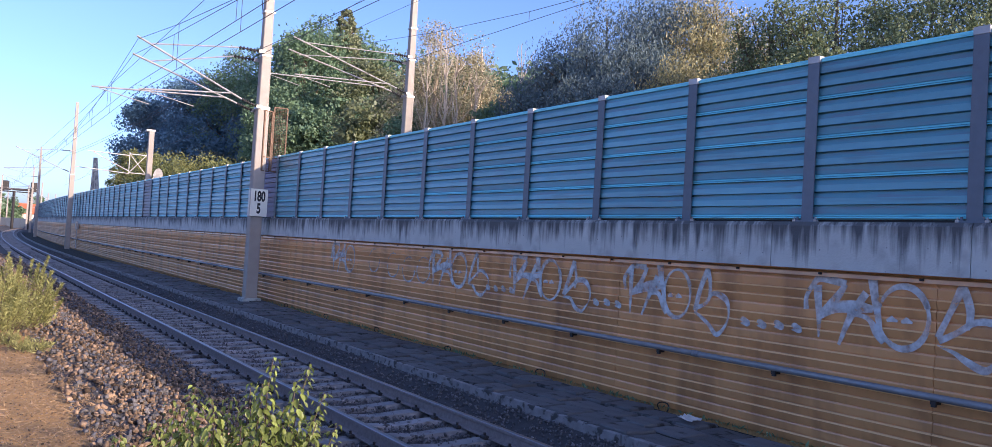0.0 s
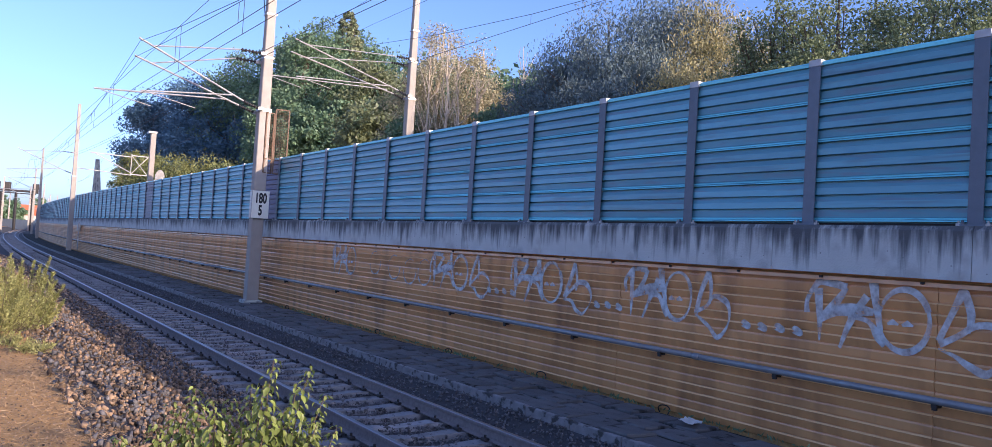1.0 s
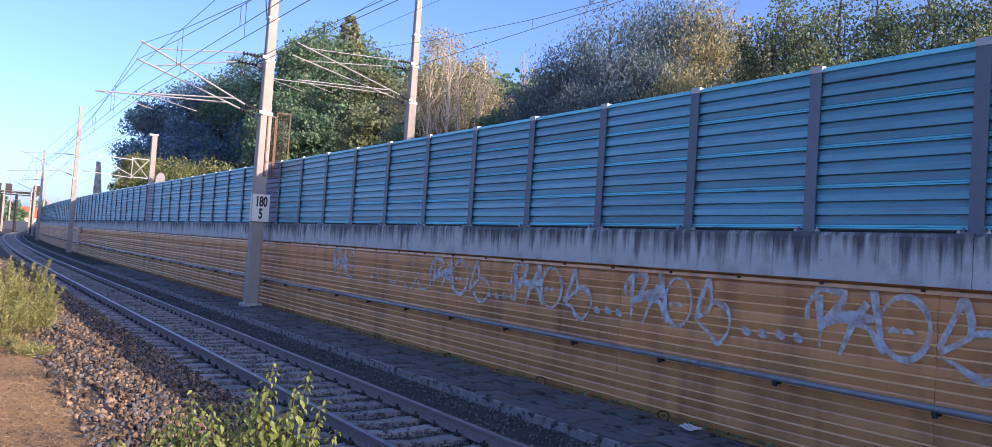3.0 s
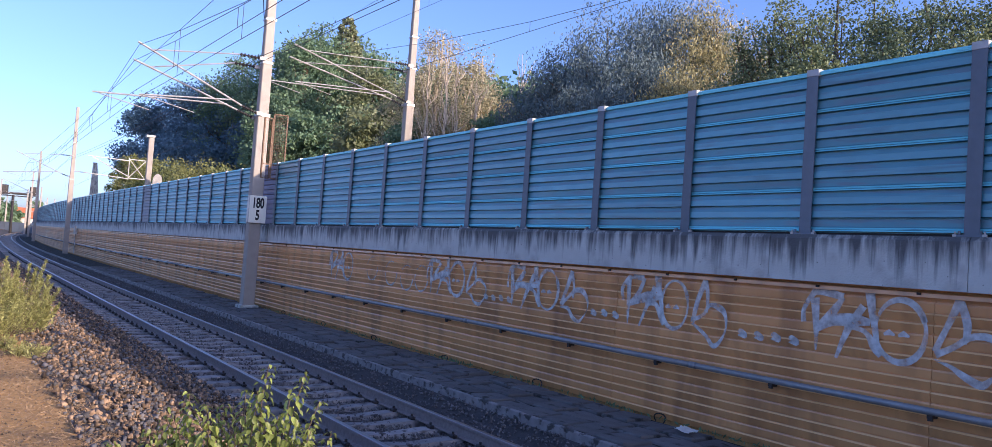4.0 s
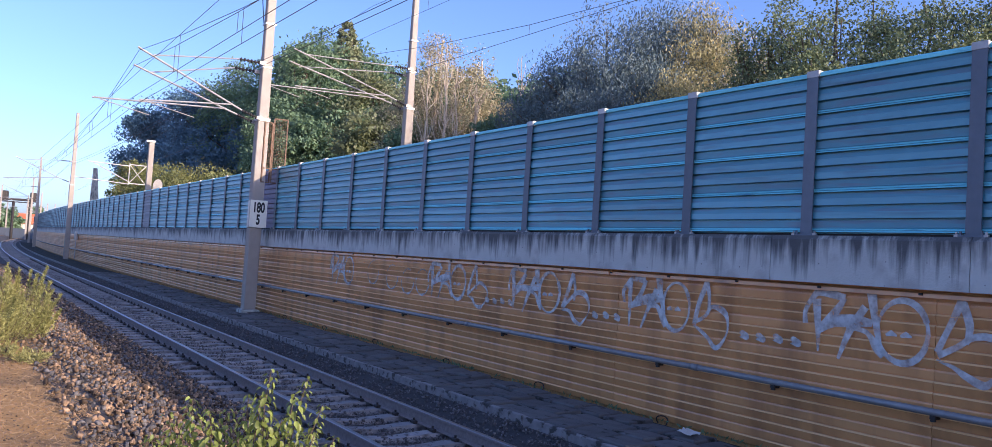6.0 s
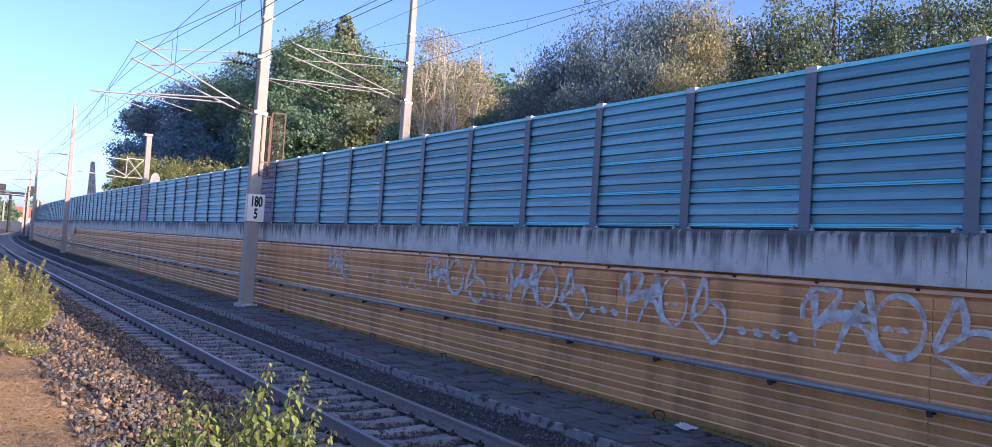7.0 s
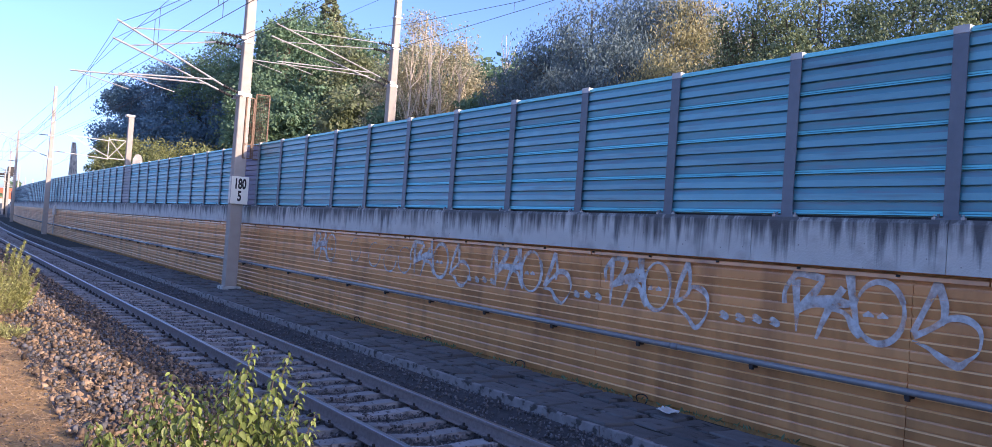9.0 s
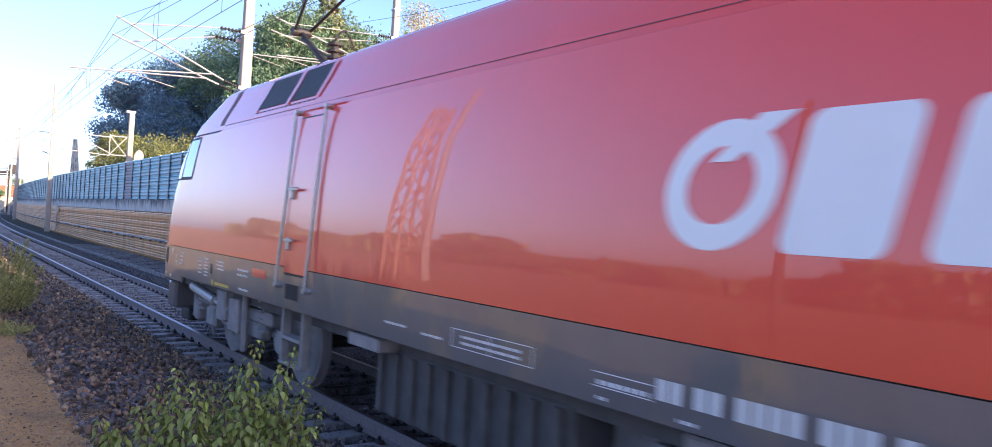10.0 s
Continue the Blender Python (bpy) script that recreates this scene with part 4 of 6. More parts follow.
            for z in (0.45, 0.76):
                box(lad, min(xa, xb), max(xa, xb), s * 1.22, s * 1.38, z - 0.02, z + 0.02)
            part("ladder", lad, BOGIE, ob)
        bm = bmesh.new()
        box(bm, -12.0, -8.9, s * 0.7, s * 1.22, 0.32, 1.0, 0.03)
        tb = part("transformer_box", bm, UNDER, ob)
        for i in range(10):
            part("rib", box(bmesh.new(), -11.9 + i * 0.31, -11.83 + i * 0.31, s * 1.22, s * 1.27, 0.36, 0.96), UNDER, tb)
        bm = box(bmesh.new(), -9.3, -8.62, s * 1.1, s * 1.42, 0.96, 1.09, 0.01)
        part("equipment_box", bm, BOGIE, ob)
    # lettering bars and plain emblem shapes on the flank seen
    y_yellow = 1.461
    text_bars(ob, 1.58, 1.68, 1.32, 1.50, 2, 1)
    text_bars(ob, 1.88, 2.08, 1.32, 1.56, 4, 2)
    text_bars(ob, 3.02, 3.20, 1.26, 1.54, 5, 3)
    text_bars(ob, 3.36, 3.56, 1.24, 1.54, 6, 4)
    text_bars(ob, 4.02, 4.36, 1.38, 1.54, 3, 5)
    part("yellow_lettering_bar", patch(3.95, 4.65, 1.165, 1.205, 0.005, 2, 1), YELLOWPAINT, ob, "yellow lettering bar")
    part("yellow_dot", tube(bmesh.new(), (-3.82, y_yellow, 1.19), (-3.82, y_yellow + 0.004, 1.19), 0.045, 14), YELLOWPAINT, ob, "round yellow mark")
    part("lifting_hole", patch(3.68, 3.79, 1.31, 1.46, 0.005, 2, 2), BLACK, ob)
    text_bars(ob, 5.0, 5.45, 1.36, 1.50, 2, 6)
    text_bars(ob, 5.1, 5.5, 1.17, 1.24, 1, 7)
    text_bars(ob, 9.5, 9.9, 1.27, 1.32, 1, 8)
    text_bars(ob, 10.2, 10.55, 1.25, 1.30, 1, 9)
    text_bars(ob, 10.85, 11.65, 1.26, 1.36, 2, 10)
    text_bars(ob, 12.5, 12.95, 1.24, 1.31, 1, 11)
    text_bars(ob, 12.5, 12.6, 1.15, 1.2, 1, 12)
    # the vehicle number, as plain bars in groups
    u = 13.02
    for group in (2, 2, 4, 3, 1):
        for i in range(group):
            share("lettering_bar", bar_mesh, pose(-u - 0.04, hull_row(1.3)[0] + 0.0045, 1.325) @ Matrix.Diagonal((0.066, 0.003, 0.125, 1)), ob)
            u += 0.108
        u += 0.075
    text_bars(ob, 13.2, 13.35, 1.15, 1.2, 1, 14)
    bm = bmesh.new()
    y = 1.463
    for z in (1.24, 1.385):
        box(bm, -11.8, -10.7, y, y + 0.003, z, z + 0.006)
    for z in (1.245, 1.335):
        box(bm, -12.98, -12.45, y, y + 0.003, z, z + 0.006)
    z = 1.385
    for u in (10.7, 11.25, 11.8):
        box(bm, -u - 0.004, -u, y, y + 0.003, z - 0.145, z)
    part("data_frame", bm, WHITE, ob)
    bm = box(bmesh.new(), -6.15, -5.62, y, y + 0.003, 1.42, 1.53)
    part("warning_plate", bm, RED, ob, "small red warning plate")
    # emblem: slanted ring with a slash, then two slanted solid shapes
    bm = bmesh.new()
    uc, zc, ru, rz = 13.38, 2.53, 0.40, 0.37
    ring = []
    for i in range(40):
        a = 2 * math.pi * i / 40
        pair = []
        for k in (1.0, 0.60):
            uu, zz = uc + ru * k * math.cos(a), zc + rz * k * math.sin(a)
            pair.append(bm.verts.new((-uu - 0.16 * (zz - zc) * 1.0, hull_row(zz)[0] + 0.005, zz)))
        ring.append(pair)
    for i in range(40):
        p, q = ring[i], ring[(i + 1) % 40]
        bm.faces.new((p[0], q[0], q[1], p[1]))
    part("emblem_ring", bm, WHITE, ob, "white slanted ring emblem")
    bm = bmesh.new()
    vs = [bm.verts.new((-u, hull_row(z)[0] + 0.008, z)) for u, z in ((13.30, 2.66), (13.46, 2.66), (13.86, 2.92), (13.62, 2.92))]
    bm.faces.new(vs)
    part("emblem_slash", bm, WHITE, ob)
    for u in (13.78, 14.56):
        part("emblem_bar", slanted(bmesh.new(), u, 2.17, 2.91, 0.60, 0.005), WHITE, ob, "white slanted emblem bar")
    for u in (2.9, 5.95, LEN - 5.95, LEN - 2.9):
        wheels.append((u, build_wheelset(ob, u)))
    build_bogie(ob, 4.42, False)
    build_bogie(ob, LEN - 4.42, True)
    build_pantograph(ob)
    bm = bmesh.new()
    for x in (-7.4, -8.6):
        tube(bm, (x, 0.5, 4.22), (x, 0.5, 4.36), 0.09, 14, 0.07)
    tube(bm, (-7.1, 0.45, 4.36), (-8.6, 0.5, 4.36), 0.012, 8)
    part("roof_gear", bm, DARK, ob)
    return ob


def build_coach():
    """The first coach behind the locomotive, whose shade falls on the bank."""
    ob = root("passenger_coach", Matrix(), "red passenger coach coupled behind the locomotive", "coach")
    length = 26.0
    prof = [(-1.3, 1.0), (-1.41, 1.15), (-1.41, 2.9), (-1.36, 3.3), (-1.15, 3.7), (-0.7, 3.95), (0, 4.03), (0.7, 3.95), (1.15, 3.7), (1.36, 3.3), (1.41, 2.9), (1.41, 1.15), (1.3, 1.0)]
    part("body", extrude(bmesh.new(), prof, -length, 0), RED, ob)
    for s in (-1, 1):
        for i in range(10):
            x = -3.4 - i * 2.05
            part("window", box(bmesh.new(), x - 0.7, x + 0.7, s * 1.40, s * 1.418, 2.0, 2.9, 0.004), GLASS, ob)
        for x in (-1.2, -length + 1.2):
            part("door", box(bmesh.new(), x - 0.45, x + 0.45, s * 1.40, s * 1.425, 1.1, 3.1, 0.004), GREY, ob)
    for x in (-3.6, -length + 3.6):
        part("bogie_frame", box(bmesh.new(), x - 1.8, x + 1.8, -1.1, 1.1, 0.45, 0.85, 0.04), UNDER, ob)
        for dx in (-1.25, 1.25):
            for y in (-0.75, 0.75):
                part("wheel", tube(bmesh.new(), (x + dx, y - 0.06, 0.46), (x + dx, y + 0.06, 0.46), 0.46, 28), UNDER, ob)
    part("underframe", box(bmesh.new(), -length + 6.0, -6.0, -1.1, 1.1, 0.6, 1.05, 0.03), UNDER, ob)
    return ob


wheels = []
loco = build_loco()
coach = build_coach()

# ---- plants ----
BARK = material("bark", (0.16, 0.12, 0.09), (0.09, 0.07, 0.05), 0.9, 0, 8.0, 0.9, 0.5, 30)
PALEBARK = material("pale_bark", (0.66, 0.56, 0.43), (0.46, 0.38, 0.28), 0.85, 0, 8.0, 0.9, 0.4, 30)


def leaf_material(name, a, b, vary=0.4, through_light=0.3):
    return material(name, a, b, 0.5, 0, 0.35, 0.6, vary=vary, island=True, translucent=through_light, spec=0.3)


OAK = leaf_material("oak_leaf", (0.21, 0.31, 0.17), (0.14, 0.22, 0.135), 0.25, 0.4)
# shade and blue haze over the left trees, put into the leaf colour
SHADEDOAK = leaf_material("shade_blue_oak_leaf", (0.14, 0.235, 0.30), (0.10, 0.18, 0.245), 0.2, 0.15)
OLIVE = leaf_material("olive_leaf", (0.23, 0.26, 0.13), (0.15, 0.18, 0.10), 0.25, 0.4)
SPRUCE = leaf_material("spruce_needles", (0.34, 0.37, 0.21), (0.22, 0.26, 0.15))
PALE = leaf_material("autumn_birch_leaf", (0.50, 0.45, 0.27), (0.35, 0.33, 0.21), 0.25)
# two willow tones: blue-grey holds the shade, the pale one the sun
WILLOW = leaf_material("shade_grey_willow_leaf", (0.16, 0.215, 0.22), (0.11, 0.155, 0.17), 0.22, 0.2)
PALEWILLOW = leaf_material("sunlit_willow_leaf", (0.50, 0.45, 0.22), (0.34, 0.31, 0.15), 0.3)
POPLAR = leaf_material("poplar_leaf", (0.25, 0.29, 0.13), (0.11, 0.155, 0.09), 0.35)
SHRUB = leaf_material("feathery_shrub_leaf", (0.44, 0.42, 0.17), (0.29, 0.30, 0.10))
STRAW = leaf_material("dry_grass_blade", (0.48, 0.34, 0.19), (0.34, 0.22, 0.12), 0.3, 0.2)
BRUSH = leaf_material("slope_brush_leaf", (0.31, 0.31, 0.11), (0.17, 0.20, 0.075))


def quads(name, centres, half_w, half_l, ups, mat, fold=0.0):
    """Many small leaves as separate quads. ups: the way each leaf points."""
    n = len(centres)
    rng = np.random.default_rng(n)
    ups = ups / (np.linalg.norm(ups, axis=1, keepdims=True) + 1e-9)
    side = np.cross(ups, rng.normal(size=(n, 3)))
    side /= np.linalg.norm(side, axis=1, keepdims=True) + 1e-9
    hw, hl = np.reshape(half_w, (-1, 1)), np.reshape(half_l, (-1, 1))
    v = np.stack([centres - ups * hl, centres + side * hw, centres + ups * hl, centres - side * hw], 1).reshape(-1, 3)
    me = bpy.data.meshes.new(name)
    me.vertices.add(4 * n)
    me.vertices.foreach_set("co", v.ravel())
    me.loops.add(4 * n)
    me.loops.foreach_set("vertex_index", np.arange(4 * n, dtype=np.int32))
    me.polygons.add(n)
    me.polygons.foreach_set("loop_start", np.arange(0, 4 * n, 4, dtype=np.int32))
    me.update(calc_edges=True)
    me.materials.append(mat)
    return me


def limb(bm, a, b, r0, r1, rnd, bend=0.12, n=4):
    a, b = Vector(a), Vector(b)
    pts = [a.lerp(b, i / n) for i in range(n + 1)]
    for p in pts[1:-1]:
        p += Vector((rnd.uniform(-1, 1), rnd.uniform(-1, 1), rnd.uniform(-0.4, 0.4))) * (b - a).length * bend
    for i in range(n):
        tube(bm, pts[i], pts[i + 1], r0 + (r1 - r0) * i / n, 6, r0 + (r1 - r0) * (i + 1) / n)
    return pts


def tree(place, height, width, style, seed, label, leaf, count, mat, bark=BARK, base=0.25, category="tree", name="tree", clumps=46, droop=0.0):
    """Tapered trunk, limbs and a crown of many clumps of small leaves with an uneven outline. place: its foot."""
    rnd, rng = random.Random(seed), np.random.default_rng(seed)
    ob = root(name, Matrix.Translation(place), label, category, "trees on the slope" if name == "tree" else "")
    bm = bmesh.new()
    r = max(0.05, height * 0.016)
    lean = Vector((rnd.uniform(-0.05, 0.05) * height, rnd.uniform(-0.05, 0.05) * height, height * 0.9))
    limb(bm, (0, 0, -0.3), lean, r, r * 0.25, rnd, 0.03, 6)
    cz, hz = height * (1 + base) / 2, height * (1 - base) / 2
    cen, size = [], []
    for i in range(clumps):
        if style == "spruce":
            k = rnd.random() ** 0.8
            a, rr = rnd.uniform(0, 6.28), (1 - k) * width * 0.5 * rnd.uniform(0.45, 1.1) + 0.4
            c = Vector((rr * math.cos(a), rr * math.sin(a), height * (base + (1 - base) * k)))
            s = width * 0.11 * (1.15 - k)
        else:
            while True:
                d = Vector((rnd.uniform(-1, 1), rnd.uniform(-1, 1), rnd.uniform(-1, 1)))
                if 0.35 < d.length < 1:
                    break
            d *= rnd.uniform(0.82, 1.1)
            squash = 1.0 if d.z < 0 else 1.0 - 0.25 * d.z
            c = Vector((d.x * width * 0.5 * squash, d.y * width * 0.5 * squash, cz + d.z * hz * 0.92))
            s = width * rnd.uniform(0.09, 0.19)
        cen.append(c)
        size.append(s)
        if i % 2 == 0:
            k = min(max(c.z / height * rnd.uniform(0.45, 0.75), base * 0.5), 0.85)
            limb(bm, lean * k, c, r * (1 - k) * 0.55, 0.02, rnd, 0.08, 3)
    part("trunk", bm, bark, ob)
    idx = rng.integers(0, clumps, count)
    p = rng.normal(size=(count, 3))
    p /= np.linalg.norm(p, axis=1, keepdims=True)
    p *= rng.random((count, 1)) ** 0.45
    sz = np.array(size)[idx][:, None]
    cc = np.array([c[:] for c in cen])[idx] + p * sz * np.array([1, 1, 0.8 + droop])
    stray = rng.random(count) < 0.06
    cc[stray] += rng.normal(size=(stray.sum(), 3)) * sz[stray] * 0.4
    ups = rng.normal(size=(count, 3)) + np.array([0, 0, -droop * 3])
    ls = leaf * rng.uniform(0.6, 1.3, count)
    crown = new("crown", quads("crown", cc, ls * (0.35 if droop else 0.62), ls, ups, mat))
    crown.parent = ob
    return ob


def spot(azimuth, d):
    a = radians(azimuth)
    x, y = d * math.cos(a), d * math.sin(a)
    return x, y, ground_height(x, y)


def grow(azimuth, d, elevation, width, style, seed, label, leaf, count, mat, **kw):
    x, y, z = spot(azimuth, d)
    top = 2.2 + d * math.tan(radians(elevation))
    return tree((x, y, z - 0.1), top - z, width, style, seed, label, leaf, count, mat, **kw)


def woods():
    k = 100
    dusky = "large broadleaved tree on the slope, shade and blue haze in its leaf colour"
    big = "large broadleaved tree with dark green autumn foliage on the slope"
    for az, d, el, w in ((-10.3, 126, 8.8, 10), (-12.2, 122, 10.0, 14), (-14.2, 118, 11.0, 14), (-16.2, 112, 12.2, 14), (-18.2, 102, 13.8, 14),
                         (-20.2, 88, 14.3, 12), (-24.2, 80, 12.9, 9), (-23.2, 79, 10.6, 9), (-19.2, 84, 9.8, 11), (-15.2, 110, 8.6, 12), (-11.8, 114, 7.4, 11), (-26.0, 60, 10.8, 8),
                         (-20.6, 78, 9.0, 8), (-13.2, 108, 6.6, 11), (-17.2, 104, 8.0, 11)):
        k += 1
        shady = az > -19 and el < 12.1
        grow(az, d, el, w, "oak", k, dusky if shady else big, 0.17, 17000, SHADEDOAK if shady else OLIVE if k % 5 == 2 else OAK, base=0.12, clumps=60)
    grow(-22.3, 94, 15.2, 11, "spruce", 130, "tall dark spruce among the broadleaved trees", 0.16, 20000, SPRUCE, base=0.25, clumps=260)
    # dense row added behind the front trees so its shade falls further left
    for az, d, el, w in ((-20.6, 96, 14.5, 14), (-22.8, 98, 13.9, 15), (-24.8, 96, 13.0, 14), (-26.6, 92, 11.6, 13), (-19.6, 92, 12.0, 12)):
        k += 1
        grow(az, d, el, w, "oak", k + 300, "tall thick green broadleaved tree in a back row added for shade", 0.20, 24000, OAK, base=0.06, clumps=90)
    pale = "pale autumn birch with sparse yellow leaves and thin bare stems"
    for az, d, el, w in ((-27.4, 47, 13.2, 5), (-29.0, 45, 16.2, 6), (-30.9, 46, 14.8, 5), (-32.4, 47, 11.5, 4)):
        k += 1
        grow(az, d, el, w, "oak", k, pale, 0.06, 16000, PALE, bark=PALEBARK, base=0.02, clumps=90)
    for az, d, el, w in ((-33.2, 43, 10.6, 4.5), (-35.3, 41, 12.6, 4.5), (-26.2, 45, 9.2, 5)):
        k += 1
        grow(az, d, el, w, "oak", k, "dark green shrub thicket behind the barrier", 0.13, 7000, OAK, base=0.05, name="shrub", category="shrub")
    wl = "grey-green willow with fine hanging leaves behind the barrier"
    for az, d, el, w, m in ((-37.6, 39, 14.8, 6, WILLOW), (-40.6, 37, 17.4, 8, WILLOW), (-44.0, 37, 18.0, 8, WILLOW), (-47.6, 36, 17.4, 6.5, PALEWILLOW), (-42.2, 33, 13.6, 6, WILLOW),
                            (-38.8, 34, 12.6, 5, WILLOW), (-46.0, 32, 13.8, 5, PALEWILLOW)):
        k += 1
        grow(az, d, el, w, "oak", k, wl, 0.076, 34000, m, base=0.1, clumps=90, droop=0.5)
    for az, d, el, w in ((-51.6, 29, 18.4, 4.2), (-55.2, 28, 19.4, 5.2), (-59.4, 28, 19.0, 5.2), (-63.5, 27, 19.2, 5), (-67.5, 27, 19.0, 5), (-53.4, 25, 15.2, 4), (-57.5, 25, 15.8, 4), (-62, 25, 16, 4)):
        k += 1
        grow(az, d, el, w, "oak", k, "poplar with dark glossy yellow-green leaves behind the barrier", 0.050, 19000, POPLAR, base=0.1, clumps=110)
    # mostly hidden trees, added to hold the sun off the left slope
    for az, d, el, w in ((-29, 92, 13.0, 15), (-33, 88, 12.0, 15), (-37, 82, 12.5, 15), (-41, 78, 13.0, 14), (-31, 76, 10.0, 13), (-35.5, 70, 9.5, 12)):
        k += 1
        grow(az, d, el, w, "oak", k + 500, "tall broadleaved tree added behind the birches and willows to shade the slope", 0.30, 7000, OAK, base=0.04, clumps=70)
    for i, (az, d, el, w) in enumerate(((-9.2, 90, 5.0, 4), (-10.2, 86, 5.1, 5), (-11.3, 80, 4.8, 6), (-12.6, 76, 4.9, 7), (-14.4, 72, 4.9, 7), (-16.5, 66, 5.2, 7))):
        grow(az, d, el, w, "oak", 160 + i, "low yellow-green brush on the slope above the barrier", 0.12, 10000, BRUSH, base=0.02, name="shrub", category="shrub", droop=0.2)


woods()


def bare_tree(azimuth, d, elevation, seed):
    """A slender leafless tree with pale upright branches."""
    x, y, z = spot(azimuth, d)
    h = 2.2 + d * math.tan(radians(elevation)) - z
    ob = root("bare_tree", pose(x, y, z), "slender leafless tree with pale upright branches", "tree", "trees on the slope")
    rnd = random.Random(seed)
    bm = bmesh.new()
    limb(bm, (0, 0, -0.2), (0.1, 0.1, h), 0.09, 0.015, rnd, 0.015, 6)
    part("trunk", bm, PALEBARK, ob)
    for i in range(16):
        k = rnd.uniform(0.25, 0.9)
        a = rnd.uniform(0, 6.28)
        r = rnd.uniform(0.3, 0.9)
        bm = bmesh.new()
        limb(bm, (0.1 * k, 0.1 * k, h * k), (r * math.cos(a), r * math.sin(a), min(h * k + rnd.uniform(1.0, 2.6), h * 0.98)), 0.03, 0.008, rnd, 0.06, 4)
        part("branch", bm, PALEBARK, ob)


bare_tree(-34.6, 42, 13.9, 5)
bare_tree(-28.2, 42, 13.5, 6)
bare_tree(-30.2, 42, 13.0, 7)
bare_tree(-31.6, 43, 12.0, 8)
bare_tree(-29.4, 41, 14.5, 9)


def far_woods():
    """The woods across the line, which the paint of the passing train mirrors."""
    rng = np.random.default_rng(77)
    n = 26000
    x = rng.uniform(-120, 230, n)
    top = 4.0 + 1.6 * np.sin(x * 0.07) + 1.0 * np.sin(x * 0.19 + 1) + 0.5 * np.sin(x * 0.53)
    z = top * rng.random(n) ** 0.7
    y = 62 + rng.uniform(-4, 4, n) + 2 * np.sin(x * 0.3)
    s = rng.uniform(0.4, 1.0, n)
    me = quads("far_woods", np.stack([x, y, z + 0.4], 1), s * 0.7, s, rng.normal(size=(n, 3)), BRUSH)
    tagged(new("far_woods", me), "belt of woods across the field", "woods", kind="stuff")


far_woods()


def near_shrub():
    """A young shrub with heart-shaped leaves on the bank."""
    cx, cy = 4.78, -1.46
    cz = ground_height(cx, cy)
    ob = root("leafy_shrub", pose(cx, cy, cz), "young shrub with bright yellow-green leaves on the stony bank", "shrub")
    pts = [(0, -1.0, 0), (0.42, -0.75, 0.16), (0.60, -0.2, 0.2), (0.40, 0.45, 0.1), (0, 1.15, -0.25), (-0.40, 0.45, 0.1), (-0.60, -0.2, 0.2), (-0.42, -0.75, 0.16), (0, -0.2, -0.02), (0, 0.45, -0.08)]
    faces = [(0, 1, 8), (1, 2, 8), (2, 9, 8), (2, 3, 9), (3, 4, 9), (4, 5, 9), (5, 6, 9), (6, 8, 9), (6, 7, 8), (7, 0, 8)]
    me = mesh_of("leaf", [(x * 0.028, y * 0.028, z * 0.028) for x, y, z in pts], faces, SHRUBLEAF, True)
    rnd = random.Random(21)
    right, ahead = Vector((-0.292, -0.956, 0)), Vector((0.956, -0.292, 0))
    # shoots: place across the view and height of the tip
    shoots = [(0.17, 1.5), (0.38, 1.45), (0.49, 1.27), (0.55, 1.12), (-0.25, 1.29), (-0.15, 1.26), (0.06, 1.29), (0.32, 1.31), (-0.05, 1.21), (-0.37, 1.18),
              (-0.46, 1.08), (-0.63, 1.05), (0.25, 1.21), (0.12, 1.36), (-0.09, 1.13), (0.44, 1.18), (-0.3, 1.14), (-0.54, 1.02), (0.02, 1.12), (0.2, 1.15), (0.35, 1.12)]
    verts, faces_all = [], []
    left = 296
    for n, (u, h) in enumerate(shoots):
        d = rnd.uniform(-0.18, 0.18)
        b = right * u + ahead * d + Vector((0, 0, h - cz))
        a = right * (u * 0.55 - 0.02) + ahead * d * 0.5
        a.z = ground_height(cx + a.x, cy + a.y) - cz
        bm = bmesh.new()
        pts3 = limb(bm, a, b, 0.007, 0.0025, rnd, 0.02, 6)
        part("shoot", bm, STEM, ob)
        count = int(14 + 84 * (h - 0.62))
        low = (0.84 - cz) / (h - cz)
        for i in range(count):
            k = low + (1 - low) * (i + rnd.random() * 0.6) / count
            p = pts3[0].lerp(pts3[-1], k) if k > 1 else pts3[min(int(k * 6), 5)].lerp(pts3[min(int(k * 6), 5) + 1], k * 6 % 1)
            ang = i * 2.4 + rnd.uniform(-0.4, 0.4)
            sz = rnd.uniform(0.65, 1.1) * (1.0 if k < 0.85 else 0.65)
            out = Vector((math.cos(ang), math.sin(ang), 0)) * rnd.uniform(0.03, 0.10) * (1.5 - k)
            m = Matrix.Translation(p + out + Vector((0, 0, rnd.uniform(-0.02, 0.02)))) @ Euler((rnd.uniform(-1.3, -0.3), rnd.uniform(-0.5, 0.5), ang - math.pi / 2)).to_matrix().to_4x4() @ Matrix.Scale(sz, 4)
            if i % 2 and left > 0:
                share("leaf", me, m, ob)
                left -= 1
            else:
                b0 = len(verts)
                verts += [tuple(m @ v.co) for v in me.vertices]
                faces_all += [tuple(b0 + q for q in f) for f in faces]
    rest = new("leaves", mesh_of("leaves", verts, faces_all, SHRUBLEAF, True))
    rest.parent = ob
    tagged(rest, kind="stuff")


SHRUBLEAF = material("shrub_leaf_bright", (0.41, 0.45, 0.11), (0.22, 0.30, 0.065), 0.45, 0, 20.0, 0.9, vary=0.35, translucent=0.35)
near_shrub()


